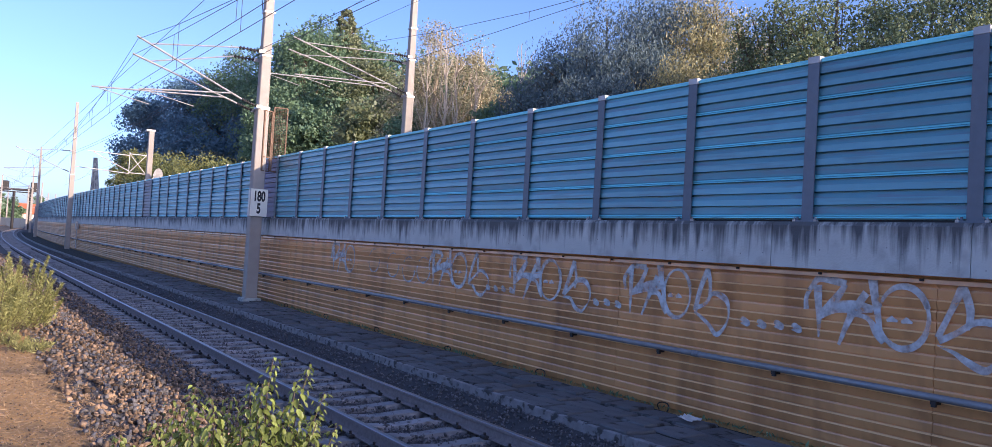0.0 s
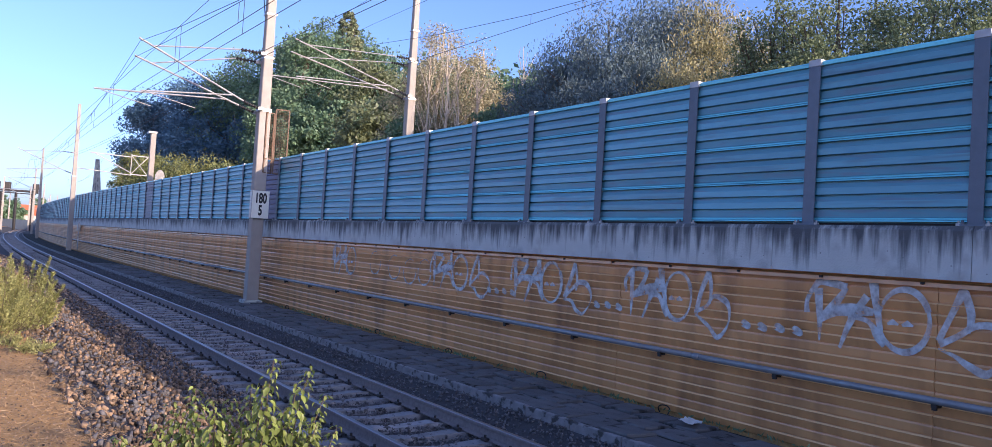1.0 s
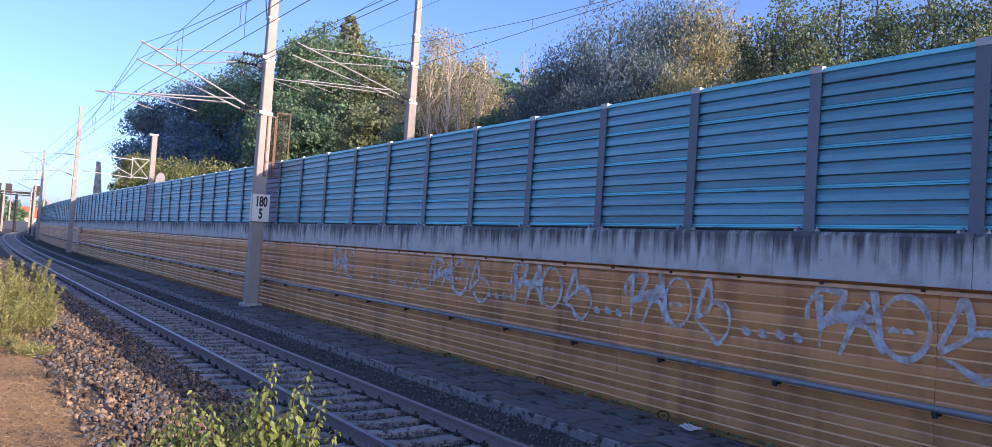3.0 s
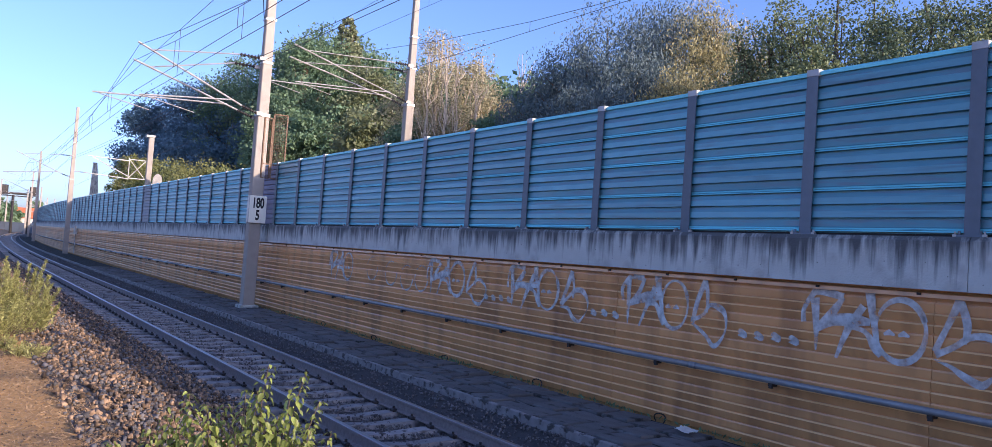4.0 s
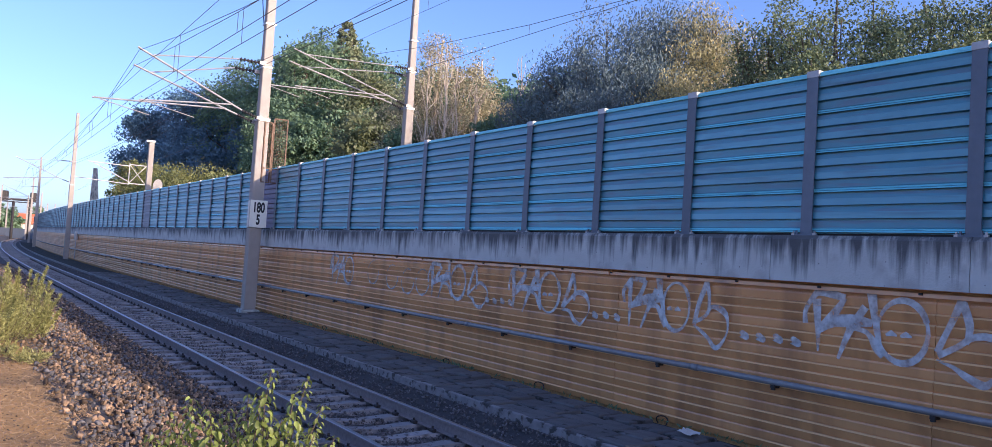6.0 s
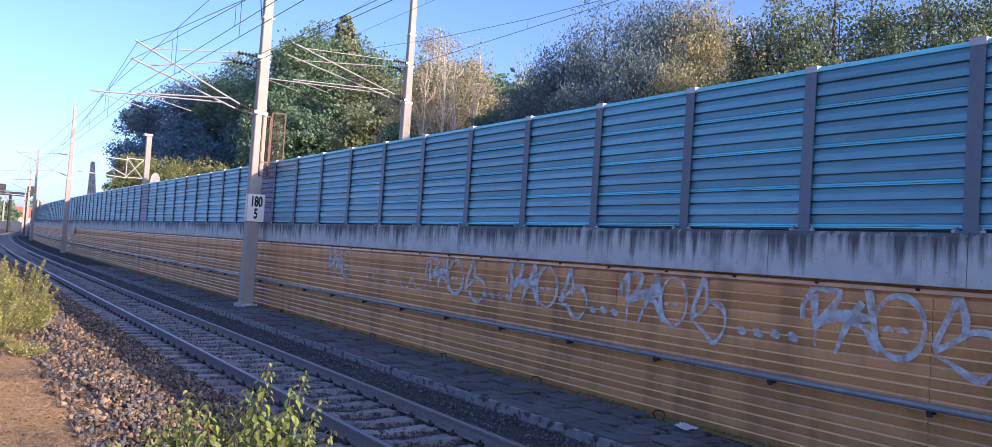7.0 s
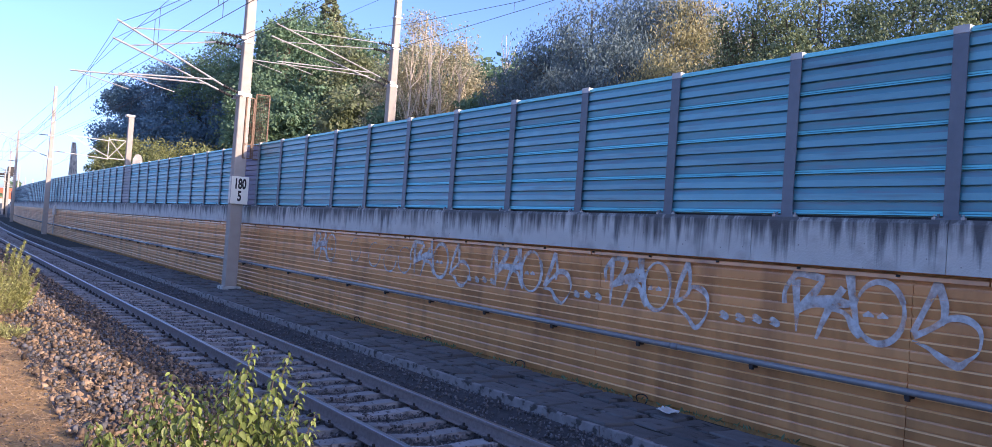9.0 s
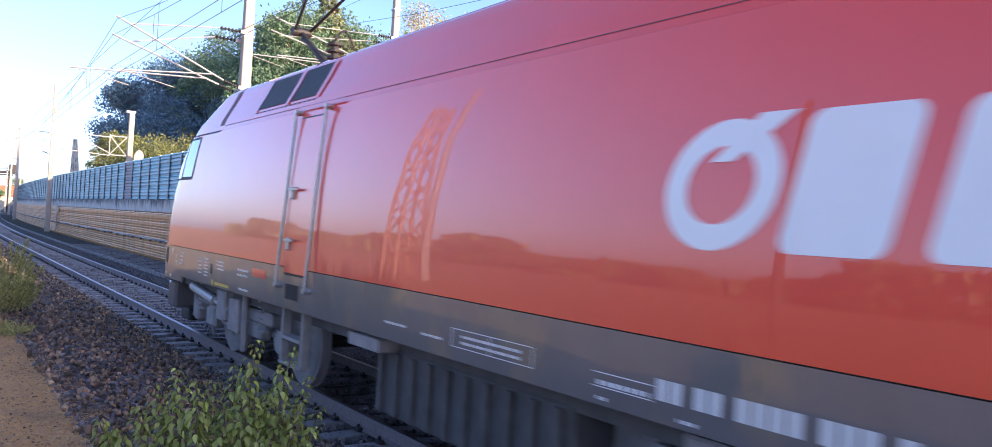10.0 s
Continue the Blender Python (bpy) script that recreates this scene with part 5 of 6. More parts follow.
def feathery(cx, cy, height, spread, count, seed, label, mat=SHRUB, leaf=0.028, name="feathery_shrub", stems=34):
    cz = ground_height(cx, cy)
    ob = root(name, pose(cx, cy, cz), label, "shrub" if "grass" not in name else "grass tuft")
    rnd, rng = random.Random(seed), np.random.default_rng(seed)
    bm = bmesh.new()
    cen, ups = [], []
    per = count // stems
    for i in range(stems):
        a, q = rnd.uniform(0, 6.28), rnd.random() ** 0.6
        b = Vector((math.cos(a) * spread * q, math.sin(a) * spread * q, height * (1 - 0.45 * q * q) * rnd.uniform(0.65, 1.08)))
        f = Vector((b.x * 0.25, b.y * 0.25, -0.05))
        tube(bm, f, b, 0.006, 4, 0.002)
        for j in range(per):
            k = rnd.random() ** 0.7
            d = Vector((rnd.gauss(0, 1), rnd.gauss(0, 1), rnd.gauss(0.4, 0.7))).normalized()
            cen.append((f.lerp(b, 0.15 + 0.87 * k) + d * rnd.uniform(0.01, 0.11) * (1.15 - k))[:])
            ups.append((d + Vector((0, 0, 0.5)))[:])
    part("stems", bm, STEM, ob)
    c = np.array(cen)
    ls = leaf * rng.uniform(0.6, 1.3, len(c))
    crown = new("crown", quads("crown", c, ls * 0.22, ls, np.array(ups), mat))
    crown.parent = ob


feathery(14.2, -0.98, 1.18, 0.62, 9000, 31, "feathery green shrub on the dry bank")
feathery(13.2, -0.62, 1.15, 0.62, 7000, 32, "feathery green shrub on the dry bank", stems=30)
feathery(15.4, -1.32, 0.95, 0.4, 1800, 33, "thin leafy shoots beside the feathery shrub", leaf=0.045, stems=9)
feathery(12.0, -1.0, 0.16, 0.30, 900, 35, "low yellow-green tuft on the edge of the stones", leaf=0.03, stems=30, name="grass_tuft")
feathery(12.6, -0.75, 0.18, 0.3, 700, 36, "low yellow-green tuft on the edge of the stones", leaf=0.03, stems=30, name="grass_tuft")


def dry_grass():
    rng = np.random.default_rng(5)
    n = 16000
    x = 5.5 + 14 * rng.random(n) ** 1.5
    y = -1.35 + 1.5 * rng.random(n) ** 1.1
    keep = rng.random(n) < np.clip(1.15 - 0.75 * np.abs(y + 1.0), 0.2, 1)
    x, y = x[keep], y[keep]
    z = np.array([ground_height(a, b) for a, b in zip(x, y)])
    ups = rng.normal(size=(len(x), 3)) * np.array([0.9, 0.9, 0.25]) + np.array([0, 0, 0.35])
    ln = rng.uniform(0.012, 0.06, len(x))
    me = quads("dry_grass", np.stack([x, y, z + ln * 0.35], 1), ln * 0.045, ln, ups, STRAW)
    tagged(new("dry_grass", me), "thin dry straw-coloured grass on the earth", "grass", kind="stuff")


dry_grass()

# ---- signs, guards and far things ----
SIGNWHITE = material("sign_white", (0.90, 0.87, 0.74), (0.84, 0.80, 0.68), 0.5, 0, 6.0)
INK = material("sign_black", (0.02, 0.02, 0.02), None, 0.6)
RUSTMESH = material("brown_mesh_frame", (0.23, 0.15, 0.10), None, 0.7, 0.3, 9.0)
ORANGE = material("orange_roof_tiles", (0.55, 0.17, 0.07), (0.42, 0.12, 0.05), 0.8, 0, 2.0)
PLASTER = material("pale_plaster", (0.62, 0.58, 0.52), None, 0.9, 0, 2.0)
SPRAY = material("pale_spray_paint", (0.72, 0.76, 0.77), (0.54, 0.57, 0.59), 0.6, 0, 7.0, 0.5)


def thin_paint(m):
    """Uneven cover: the wall shows through thin spray paint."""
    n, l = m.node_tree.nodes, m.node_tree.links
    t, r = n.new("ShaderNodeTexNoise"), n.new("ShaderNodeMapRange")
    t.inputs["Scale"].default_value, t.inputs["Detail"].default_value = 9.0, 6.0
    l.new(n["Texture Coordinate"].outputs["Object"], t.inputs["Vector"])
    r.inputs[1].default_value, r.inputs[2].default_value, r.inputs[3].default_value, r.inputs[4].default_value = 0.32, 0.64, 0.28, 0.92
    l.new(t.outputs["Fac"], r.inputs[0])
    l.new(r.outputs[0], n["Principled BSDF"].inputs["Alpha"])


thin_paint(SPRAY)
PAPER = material("white_litter_sheet", (0.75, 0.76, 0.74), None, 0.6, 0, 9.0)


def text_mesh(body, size, parent, m):
    cu = bpy.data.curves.new("number", "FONT")
    cu.body, cu.size, cu.align_x, cu.align_y, cu.extrude, cu.offset = body, size, "CENTER", "CENTER", 0.002, 0.016
    ob = new("number", cu)
    cu.materials.append(INK)
    ob.parent = parent
    ob.matrix_basis = m
    return ob


def kilometre_sign():
    ob = root("kilometre_sign", pose(26.45, -8.28, 3.20, 0, 0, -90 - 8), "white kilometre sign with black numbers on the mast", "sign")
    part("plate", box(bmesh.new(), -0.265, 0.265, -0.012, 0.012, -0.44, 0.44, 0.006), SIGNWHITE, ob)
    part("side_plate", box(bmesh.new(), -0.012, 0.012, -0.30, 0.012, -0.44, 0.44, 0.004, pose(-0.28, 0.3, 0)), STEEL, ob)
    turn = Euler((radians(90), 0, 0)).to_matrix().to_4x4()
    n = text_mesh("180", 0.40, ob, pose(0, -0.016, 0.19) @ turn)
    n.scale = (0.62, 1.10, 1)
    n = text_mesh("5", 0.40, ob, pose(0, -0.016, -0.20) @ turn)
    n.scale = (0.62, 1.10, 1)
    bm = bmesh.new()
    for z in (-0.3, 0.3):
        box(bm, -0.28, 0.28, 0.012, 0.04, z - 0.02, z + 0.02)
    part("clip_bar", bm, STEEL, ob)


def mast_guard():
    ob = root("mast_guard", pose(26.6, -8.62, 4.25), "brown framed wire mesh guard beside the mast", "mesh guard")
    for k, (y, w, h, rz) in enumerate(((0.16, 0.30, 1.95, 20), (-0.24, 0.42, 2.1, -15))):
        fr = bmesh.new()
        m = pose(0, y, 0, 0, 0, rz + 90)
        for x in (-w / 2, w / 2):
            box(fr, x - 0.02, x + 0.02, -0.02, 0.02, 0, h, m=m)
        for z in (0, 0.45, h):
            box(fr, -w / 2, w / 2, -0.02, 0.02, z - 0.02, z + 0.02, m=m)
        f = part("frame", fr, RUSTMESH, ob)
        ms = bmesh.new()
        n = int(w / 0.05)
        for i in range(n):
            x = -w / 2 + (i + 0.5) * w / n
            box(ms, x - 0.002, x + 0.002, -0.004, 0.004, 0, h, m=m)
        for i in range(int(h / 0.05)):
            box(ms, -w / 2, w / 2, -0.004, 0.004, i * 0.05 - 0.002, i * 0.05 + 0.002, m=m)
        tagged(part("mesh", ms, RUSTMESH, f), kind="stuff")


def ray_spot(azimuth, d):
    a = radians(azimuth)
    return d * math.cos(a), d * math.sin(a)


def lattice_arm_mast():
    x, y = ray_spot(-10.52, 58)
    ob = root("signal_mast", pose(x, y, 2.5), "short concrete mast with a lattice bracket behind the barrier", "mast")
    part("shaft", box(bmesh.new(), -0.16, 0.16, -0.16, 0.16, 0, 6.0, 0.02), POLE, ob)
    part("cap", box(bmesh.new(), -0.2, 0.2, -0.2, 0.34, 5.85, 6.0, 0.02), STEEL, ob)
    bm = bmesh.new()
    for z in (3.1, 4.3):
        tube(bm, (0, 0.2, z), (0, 1.2, z), 0.035, 6)
    tube(bm, (0, 0.2, 3.1), (0, 1.2, 4.3), 0.025, 6)
    tube(bm, (0, 1.2, 3.1), (0, 0.2, 4.3), 0.025, 6)
    tube(bm, (0, 1.2, 3.0), (0, 1.2, 4.4), 0.03, 6)
    tube(bm, (0, 1.2, 4.2), (0, 3.6, 4.25), 0.035, 6)
    tube(bm, (0, 1.2, 3.2), (0, 3.3, 4.2), 0.03, 6)
    tube(bm, (0, 1.2, 3.05), (0, 4.3, 3.2), 0.03, 6)
    part("lattice_bracket", bm, STEEL, ob)
    ob = root("round_signal_board", pose(*ray_spot(-11.07, 57), 2.5), "pale round topped board on a post behind the barrier", "signal board")
    bm = bmesh.new()
    bmesh.ops.create_cone(bm, cap_ends=True, segments=28, radius1=0.36, radius2=0.36, depth=0.05, matrix=pose(0, 0, 3.0, 0, 80, 0) @ Matrix.Diagonal((1.35, 0.8, 1, 1)))
    part("board", bm, CAPM, ob)
    part("post", tube(bmesh.new(), (0.06, 0, 0), (0.06, 0, 2.8), 0.05, 8), STEEL, ob)


def portal_pier():
    x, y = ray_spot(-7.55, 128)
    ob = root("concrete_pier", pose(x, y, 2.2, 0, 0, -7), "grey slanting concrete pier beyond the barrier", "pier")
    bm = bmesh.new()
    vs = [bm.verts.new(p) for p in ((-0.8, -0.9, 0), (0.8, -0.9, 0), (0.8, 0.8, 0), (-0.8, 0.8, 0), (-0.6, 0.0, 9.2), (0.6, 0.0, 9.2), (0.6, 0.55, 9.2), (-0.6, 0.55, 9.2))]
    for f in ((3, 2, 1, 0), (4, 5, 6, 7), (0, 1, 5, 4), (1, 2, 6, 5), (2, 3, 7, 6), (3, 0, 4, 7)):
        bm.faces.new([vs[i] for i in f])
    part("shaft", bm, CONCRETE, ob)


def far_station():
    d = 235
    ob = root("signal_gantry", Matrix(), "dark signal gantry across the far tracks", "signal gantry")
    def at(az, z):
        x, y = ray_spot(az, d)
        return Vector((x, y, z))
    bm = tube(bmesh.new(), at(-1.6, 9.6), at(-4.25, 9.6), 0.28, 6)
    tube(bm, at(-1.6, 9.0), at(-4.25, 9.0), 0.14, 6)
    part("beam", bm, DARK, ob)
    for az in (-2.45, -3.2, -4.05):
        part("post", tube(bmesh.new(), at(az, -0.2), at(az, 9.2), 0.32, 8), DARK, ob)
    for az in (-2.2, -2.75, -4.2):
        part("signal_head", box(bmesh.new(), -0.3, 0.3, -0.7, 0.7, -1.2, 1.2, 0.1, Matrix.Translation(at(az, 10.4))), DARK, ob)
    for i, (az, dd, h) in enumerate(((-2.55, 205, 11.5), (-3.95, 225, 10.6), (-4.65, 215, 11), (-5.0, 260, 10), (-4.9, 300, 10), (-5.4, 280, 10.5), (-2.9, 280, 10.5))):
        x, y = ray_spot(az, dd)
        mast(pose(x, y, 0, 0, 0, (0, 180)[i % 2]), h, 3.0, 6.2, 8.0, double=False)
    hx, hy = ray_spot(-3.7, 330)
    h = root("house", pose(hx, hy, 0, 0, 0, 20), "far house with an orange tiled roof", "house")
    part("wall", box(bmesh.new(), -5, 5, -6, 6, 0, 4.6), PLASTER, h)
    bm = bmesh.new()
    vs = [bm.verts.new(p) for p in ((-5.6, -6.5, 4.4), (5.6, -6.5, 4.4), (5.6, 6.5, 4.4), (-5.6, 6.5, 4.4), (0, -6.5, 8.0), (0, 6.5, 8.0))]
    for f in ((0, 1, 4), (3, 5, 2), (0, 4, 5, 3), (1, 2, 5, 4), (3, 2, 1, 0)):
        bm.faces.new([vs[i] for i in f])
    part("roof", bm, ORANGE, h)
    for y in (-3.5, 0, 3.5):
        part("window", box(bmesh.new(), -5.06, -4.98, y - 0.6, y + 0.6, 1.4, 3.0), GLASS, h)
    for i, (az, dd, w) in enumerate(((-2.9, 320, 10), (-2.2, 310, 10), (-3.3, 345, 9), (-4.6, 340, 9))):
        x, y = ray_spot(az, dd)
        tree((x, y, 0), 9 + i % 2 * 2, w, "oak", 300 + i, "far green tree beyond the tracks", 0.7, 1800, OAK, base=0.05)
    fence = root("far_barrier", Matrix(), "low blue-grey barrier across the far tracks", "barrier", kind="structure")
    a, b = ray_spot(-1.0, 262), ray_spot(-4.9, 250)
    bm = bmesh.new()
    va, vb = Vector((*a, 0)), Vector((*b, 0))
    for i in range(10):
        p, q = va.lerp(vb, i / 10), va.lerp(vb, (i + 0.97) / 10)
        m = Matrix.Translation((p + q) / 2) @ (q - p).to_track_quat("X", "Z").to_matrix().to_4x4()
        box(bm, -(q - p).length / 2, (q - p).length / 2, -0.1, 0.1, 0, 2.6, m=m)
    tagged(part("barrier_panels", bm, POST, fence), kind="stuff")


kilometre_sign()
mast_guard()
lattice_arm_mast()
portal_pier()
far_station()

# masts across the line, mirrored in the train's paint
LATTICE = material("sunlit_rusty_lattice", (0.55, 0.33, 0.20), (0.40, 0.23, 0.13), 0.8, 0.1, 6.0)


def lattice_mast(x, y):
    ob = root("lattice_mast", pose(x, y, 0.5), "tall rusty steel lattice mast beside the dirt path", "lattice mast")
    for sx in (-0.6, 0.6):
        for sy in (-0.6, 0.6):
            part("leg", tube(bmesh.new(), (sx, sy, 0), (sx * 0.5, sy * 0.5, 10), 0.09, 6), LATTICE, ob)
    for i in range(9):
        a, b = 0.6 * (1 - i / 20), 0.6 * (1 - (i + 1) / 20)
        s = 1 if i % 2 else -1
        z0, z1 = i * 1.1, (i + 1) * 1.1
        bm = bmesh.new()
        for k in (-1, 1):
            tube(bm, (-s * a, k * a, z0), (s * b, k * b, z1), 0.06, 5)
            tube(bm, (k * a, -s * a, z0), (k * b, s * b, z1), 0.06, 5)
        part("brace", bm, LATTICE, ob)


lattice_mast(29.2, 8.5)
ob = root("concrete_pole", pose(28.0, 8.9, 0.5), "tall plain concrete pole beside the lattice mast", "pole")
part("shaft", tube(bmesh.new(), (0, 0, 0), (0, 0, 11.5), 0.19, 12, 0.13), POLE, ob)
ob = root("wooden_pole", pose(11.4, 8.5, 0.4), "plain pole beside the dirt path", "pole")
part("shaft", tube(bmesh.new(), (0, 0, 0), (0, 0, 7.5), 0.13, 12, 0.10), BARK, ob)


# ---- pale spray paint strokes on the ochre wall ----
def stroke(bm, pts, width, y):
    """A flat ribbon through points (x, z) just proud of the cladding."""
    pts = [Vector((x, 0, z)) for x, z in pts]
    rows = []
    for i, p in enumerate(pts):
        d = (pts[min(i + 1, len(pts) - 1)] - pts[max(i - 1, 0)]).normalized()
        s = Vector((-d.z, 0, d.x)) * width * 0.5 * (0.75 + 0.35 * math.sin(i * 1.1))
        rows.append((bm.verts.new((p.x + s.x, y, p.z + s.z)), bm.verts.new((p.x - s.x, y, p.z - s.z))))
    for a, b in zip(rows, rows[1:]):
        bm.faces.new((a[0], a[1], b[1], b[0]))


def ribbon(bm, pts, breadths, y):
    """A flat ribbon of changing breadth through points (x, z)."""
    pts = [Vector((x, 0, z)) for x, z in pts]
    rows = []
    for i, (p, b) in enumerate(zip(pts, breadths)):
        d = (pts[min(i + 1, len(pts) - 1)] - pts[max(i - 1, 0)]).normalized()
        s = Vector((-d.z, 0, d.x)) * b * 0.5
        rows.append((bm.verts.new((p.x + s.x, y, p.z + s.z)), bm.verts.new((p.x - s.x, y, p.z - s.z))))
    for a, b in zip(rows, rows[1:]):
        bm.faces.new((a[0], a[1], b[1], b[0]))


def arc(cx, cz, rx, rz, a0, a1, n=18):
    return [(cx + rx * math.cos(radians(a0 + (a1 - a0) * i / n)), cz + rz * math.sin(radians(a0 + (a1 - a0) * i / n))) for i in range(n + 1)]


TAG = (  # strokes as (way along the wall, height, breadth), the far end first
    ((0.08, 1.66, 0.10), (0.07, 1.83, 0.09), (0.15, 1.98, 0.12), (0.28, 2.05, 0.14), (0.58, 2.05, 0.13)),
    ((0.20, 2.00, 0.15), (0.23, 1.62, 0.13), (0.25, 1.33, 0.03)),
    ((0.60, 2.02, 0.10), (0.47, 1.84, 0.15), (0.28, 1.67, 0.10)),
    ((0.94, 1.77, 0.14), (0.70, 1.76, 0.20), (0.46, 1.70, 0.16), (0.25, 1.60, 0.08)),
    ((0.91, 2.12, 0.20), (0.94, 1.90, 0.15), (1.00, 1.66, 0.10), (1.06, 1.40, 0.08)),
    ((0.86, 1.92, 0.14), (0.68, 1.65, 0.12), (0.52, 1.31, 0.06)),
    ((0.62, 1.67, 0.09), (0.88, 1.65, 0.10), (1.02, 1.48, 0.12), (1.08, 1.40, 0.10)),
)
LAST_SIGN = (  # a pointed arch, then a loop that hangs below it
    ((1.94, 2.07, 0.13), (1.81, 1.78, 0.11), (1.69, 1.50, 0.10)),
    ((1.95, 2.07, 0.12), (2.00, 1.86, 0.11), (1.98, 1.62, 0.06)),
    ((1.69, 1.49, 0.10), (1.90, 1.63, 0.08), (2.06, 1.74, 0.10), (2.25, 1.74, 0.12), (2.38, 1.62, 0.07), (2.38, 1.46, 0.04), (2.28, 1.31, 0.06), (2.16, 1.23, 0.11), (2.00, 1.30, 0.10),
     (1.88, 1.42, 0.08), (1.68, 1.46, 0.04)),
)


def scribble(x, w, seed, extra=True):
    """One patch of abstract strokes, w metres wide, its near end at x (the far end lies at x + w)."""
    rnd = random.Random(seed)
    ob = root("spray_paint_marks", Matrix(), "pale blue-white spray paint strokes on the ochre wall", "graffiti", "spray paint along the wall")
    k, far = w / 2.4, x + w
    count = 0

    def add(pts, breadths):
        nonlocal count
        count += 1
        bm = bmesh.new()
        ribbon(bm, pts, breadths, WALL - 0.026 + 0.0003 * count)
        part("paint_stroke", bm, SPRAY, ob)

    def rounded(pts):
        fine = []
        for i in range(len(pts) - 1):
            p0, p1, p2, p3 = (Vector(pts[min(max(i + d, 0), len(pts) - 1)]) for d in (-1, 0, 1, 2))
            for m in range(5):
                t = m / 5
                fine.append(0.5 * (2 * p1 + (p2 - p0) * t + (2 * p0 - 5 * p1 + 4 * p2 - p3) * t * t + (3 * p1 - p0 - 3 * p2 + p3) * t ** 3))
        return fine + [Vector(pts[-1])]

    def run(pts):
        fine = rounded([(u + rnd.uniform(-0.02, 0.02), z + rnd.uniform(-0.03, 0.03), b * rnd.uniform(0.55, 0.85)) for u, z, b in pts])
        add([(far - v[0] * k, v[1]) for v in fine], [v[2] for v in fine])

    for pts in TAG:
        run(pts)
    ring = arc(far - 1.30 * k, 1.70, 0.29 * k, 0.345, 160, -215, 30)
    add(ring, [0.035 + 0.045 * math.sin(i * 0.17 + seed) ** 2 for i in range(len(ring))])
    for u in (1.17, 1.34):
        add([(far - (u - 0.06) * k, 1.645), (far - u * k, 1.675), (far - (u + 0.07) * k, 1.65)], [0.03, 0.07, 0.02])
    if extra:
        for pts in LAST_SIGN:
            run(pts)
    return ob


def dots(x, n):
    ob = root("spray_paint_dots", Matrix(), "row of pale spray paint dots on the ochre wall", "graffiti", "spray paint along the wall")
    for i in range(n):
        bm = bmesh.new()
        stroke(bm, arc(x + i * 0.265, 1.43 + 0.01 * math.sin(i * 2.0), 0.045, 0.03, 0, 350, 12), 0.085, WALL - 0.022)
        part("paint_dot", bm, SPRAY, ob)


scribble(4.06, 2.40, 1)
dots(6.52, 4)
scribble(7.57, 2.16, 2)
dots(9.80, 3)
scribble(10.47, 2.42, 3)
dots(12.75, 4)
scribble(13.55, 2.45, 4)
scribble(19.1, 2.45, 5, False)
ob = root("spray_paint_curls", Matrix(), "faint pale spray paint curls on the ochre wall", "graffiti", "spray paint along the wall")
for i, (x, z) in enumerate(((18.75, 1.72), (17.7, 1.66), (16.9, 1.60), (16.2, 1.62))):
    for a0, a1, w in ((170, 350, 0.05), (20, 100, 0.03)):
        bm = bmesh.new()
        stroke(bm, arc(x, z, 0.30, 0.28, a0 + i * 6, a1 + i * 9), w, WALL - 0.022)
        part("paint_stroke", bm, SPRAY, ob)

# ---- small things along the wall foot ----
def wire_loop(x, r):
    ob = root("wire_loop", pose(x, WALL + 0.06, 0.04), "small dark wire loop at the wall foot", "wire loop", "loops at the wall foot")
    bm = bmesh.new()
    pts = [(r * math.cos(radians(a)), 0.03 * math.sin(radians(a * 2)), r * 0.9 * math.sin(radians(a))) for a in range(-20, 201, 20)]
    for p, q in zip(pts, pts[1:]):
        tube(bm, p, q, 0.010, 5)
    part("wire", bm, DARK, ob)


for x, r in ((8.63, 0.10), (11.6, 0.12), (14.8, 0.09), (18.2, 0.10), (21.4, 0.10), (24.6, 0.1)):
    wire_loop(x, r)

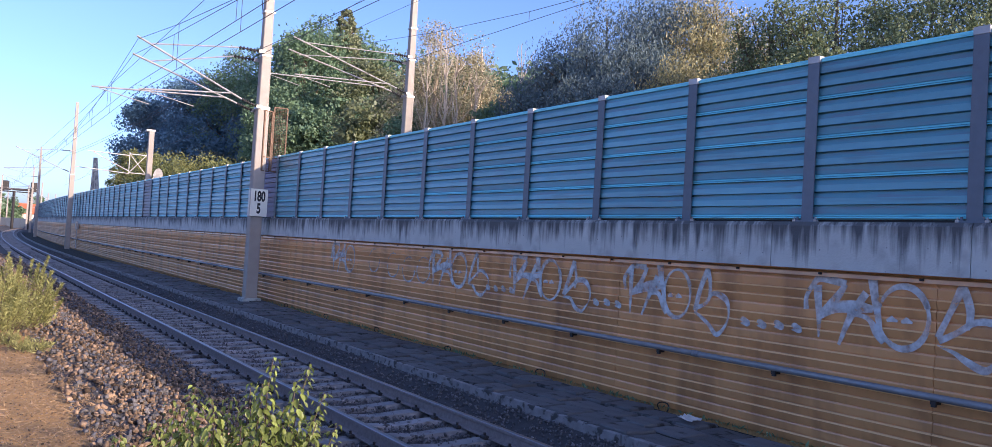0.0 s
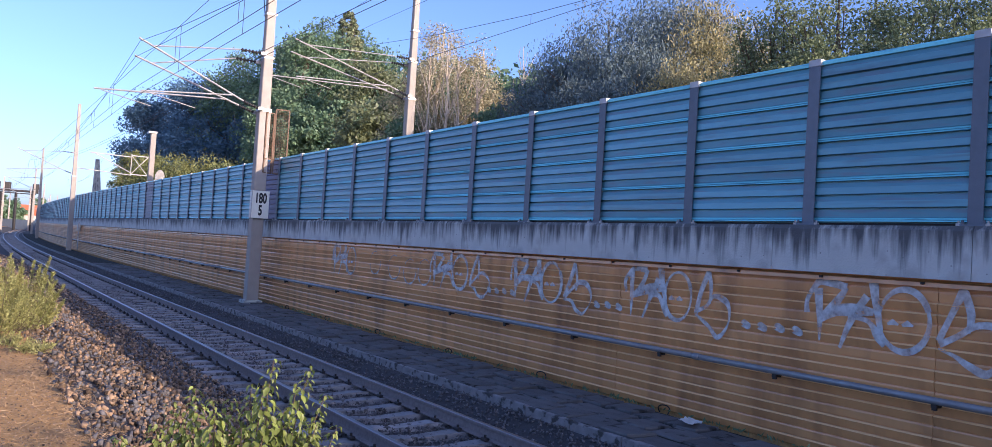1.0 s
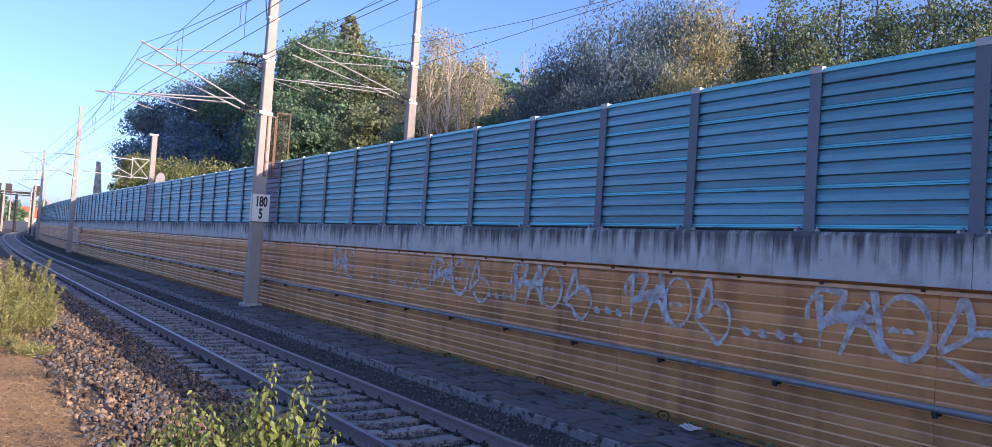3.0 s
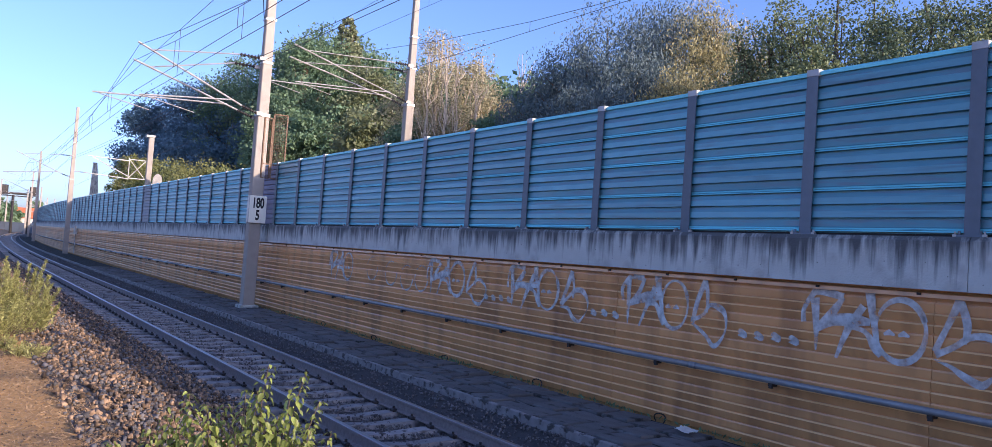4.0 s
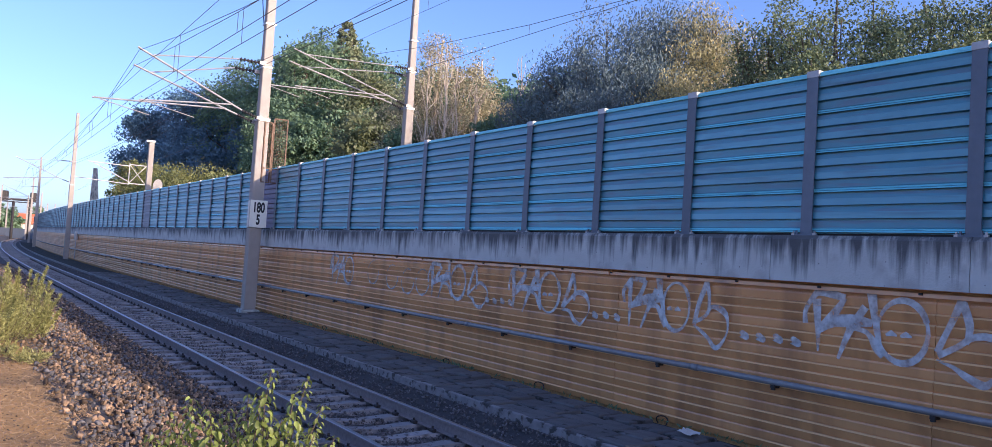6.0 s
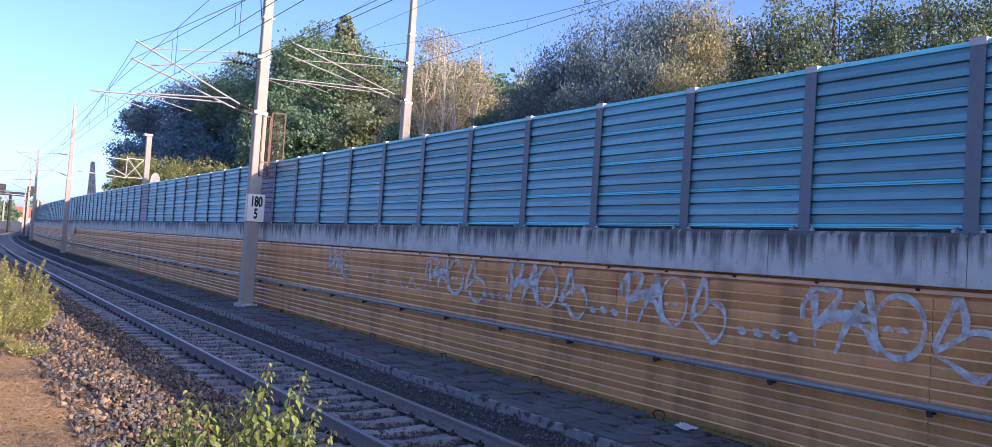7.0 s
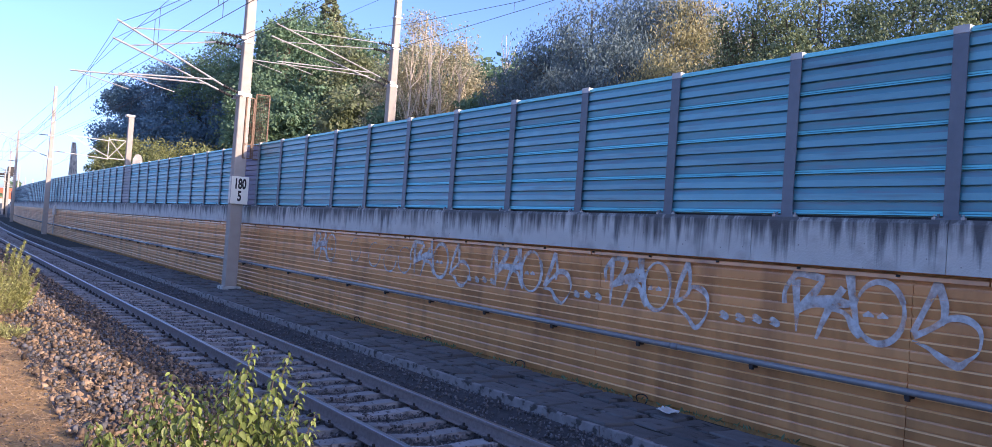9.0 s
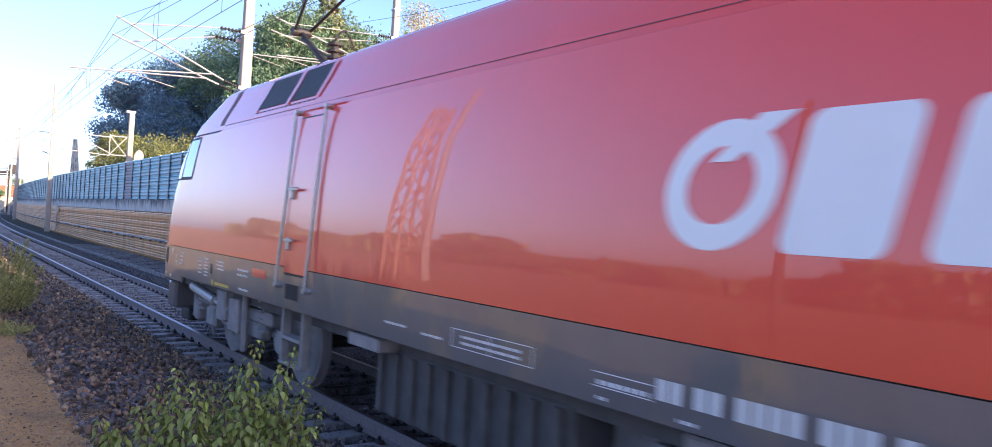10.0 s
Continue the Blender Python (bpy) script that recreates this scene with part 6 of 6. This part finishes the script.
ob = root("litter_sheet", pose(7.80, -8.40, 0.075, 10, 6, -62), "crumpled white litter on the walkway slabs", "litter")
bm = bmesh.new()
bmesh.ops.create_grid(bm, x_segments=8, y_segments=4, size=0.5, matrix=Matrix.Diagonal((0.50, 0.20, 1, 1)))
for v in bm.verts:
    v.co.z = 0.02 + 0.05 * noise.noise(v.co * 9) + 0.02 * noise.noise(v.co * 25)
bmesh.ops.solidify(bm, geom=bm.faces[:], thickness=0.004)
part("sheet", bm, PAPER, ob)

ob = root("junction_box", on_line(76.0, WALL + 0.12, 2.05), "grey junction box on the wall beside the far mast", "junction box")
part("body", box(bmesh.new(), -0.35, 0.35, -0.1, 0.12, -0.35, 0.35, 0.02), STEEL, ob)
part("conduit", tube(bmesh.new(), (0, 0, -0.35), (0, 0, -1.9), 0.04, 8), STEEL, ob)


def weeds_at_foot():
    rng = np.random.default_rng(9)
    n = 900
    x = 6 + 22 * rng.random(n) ** 1.3
    spots = 0.5 + 0.5 * np.sin(x * 2.1) * np.sin(x * 0.7 + 1)
    x = x[rng.random(n) < spots]
    ln = rng.uniform(0.02, 0.06, len(x))
    c = np.stack([x, WALL + 0.03 + rng.uniform(0, 0.12, len(x)), 0.05 + ln * 0.5], 1)
    me = quads("weeds", c, ln * 0.3, ln, rng.normal(size=(len(x), 3)) * 0.6 + np.array([0, 0, 0.8]), OAK)
    tagged(new("weeds", me), "small dark weeds at the foot of the ochre wall", "weeds", kind="stuff")


weeds_at_foot()



# ---- what moves ----
SPEED = 23.4


def motions():
    walk(loco, [(t, pose(16.5 + SPEED * (t - 10.0), TRACK, 0)) for t in (0.0, 2.5, 5.0, 7.5, 10.0)])
    walk(coach, [(t, pose(16.5 - LEN - 1.1 + SPEED * (t - 10.0), TRACK, 0)) for t in (0.0, 2.5, 5.0, 7.5, 10.0)])
    roll = math.degrees(SPEED / 0.575)
    for u, ws in wheels:
        walk(ws, [(i / FPS, pose(-u, 0, 0.575, 0, (roll * i / FPS) % 360, 0)) for i in range(0, 301)])


motions()
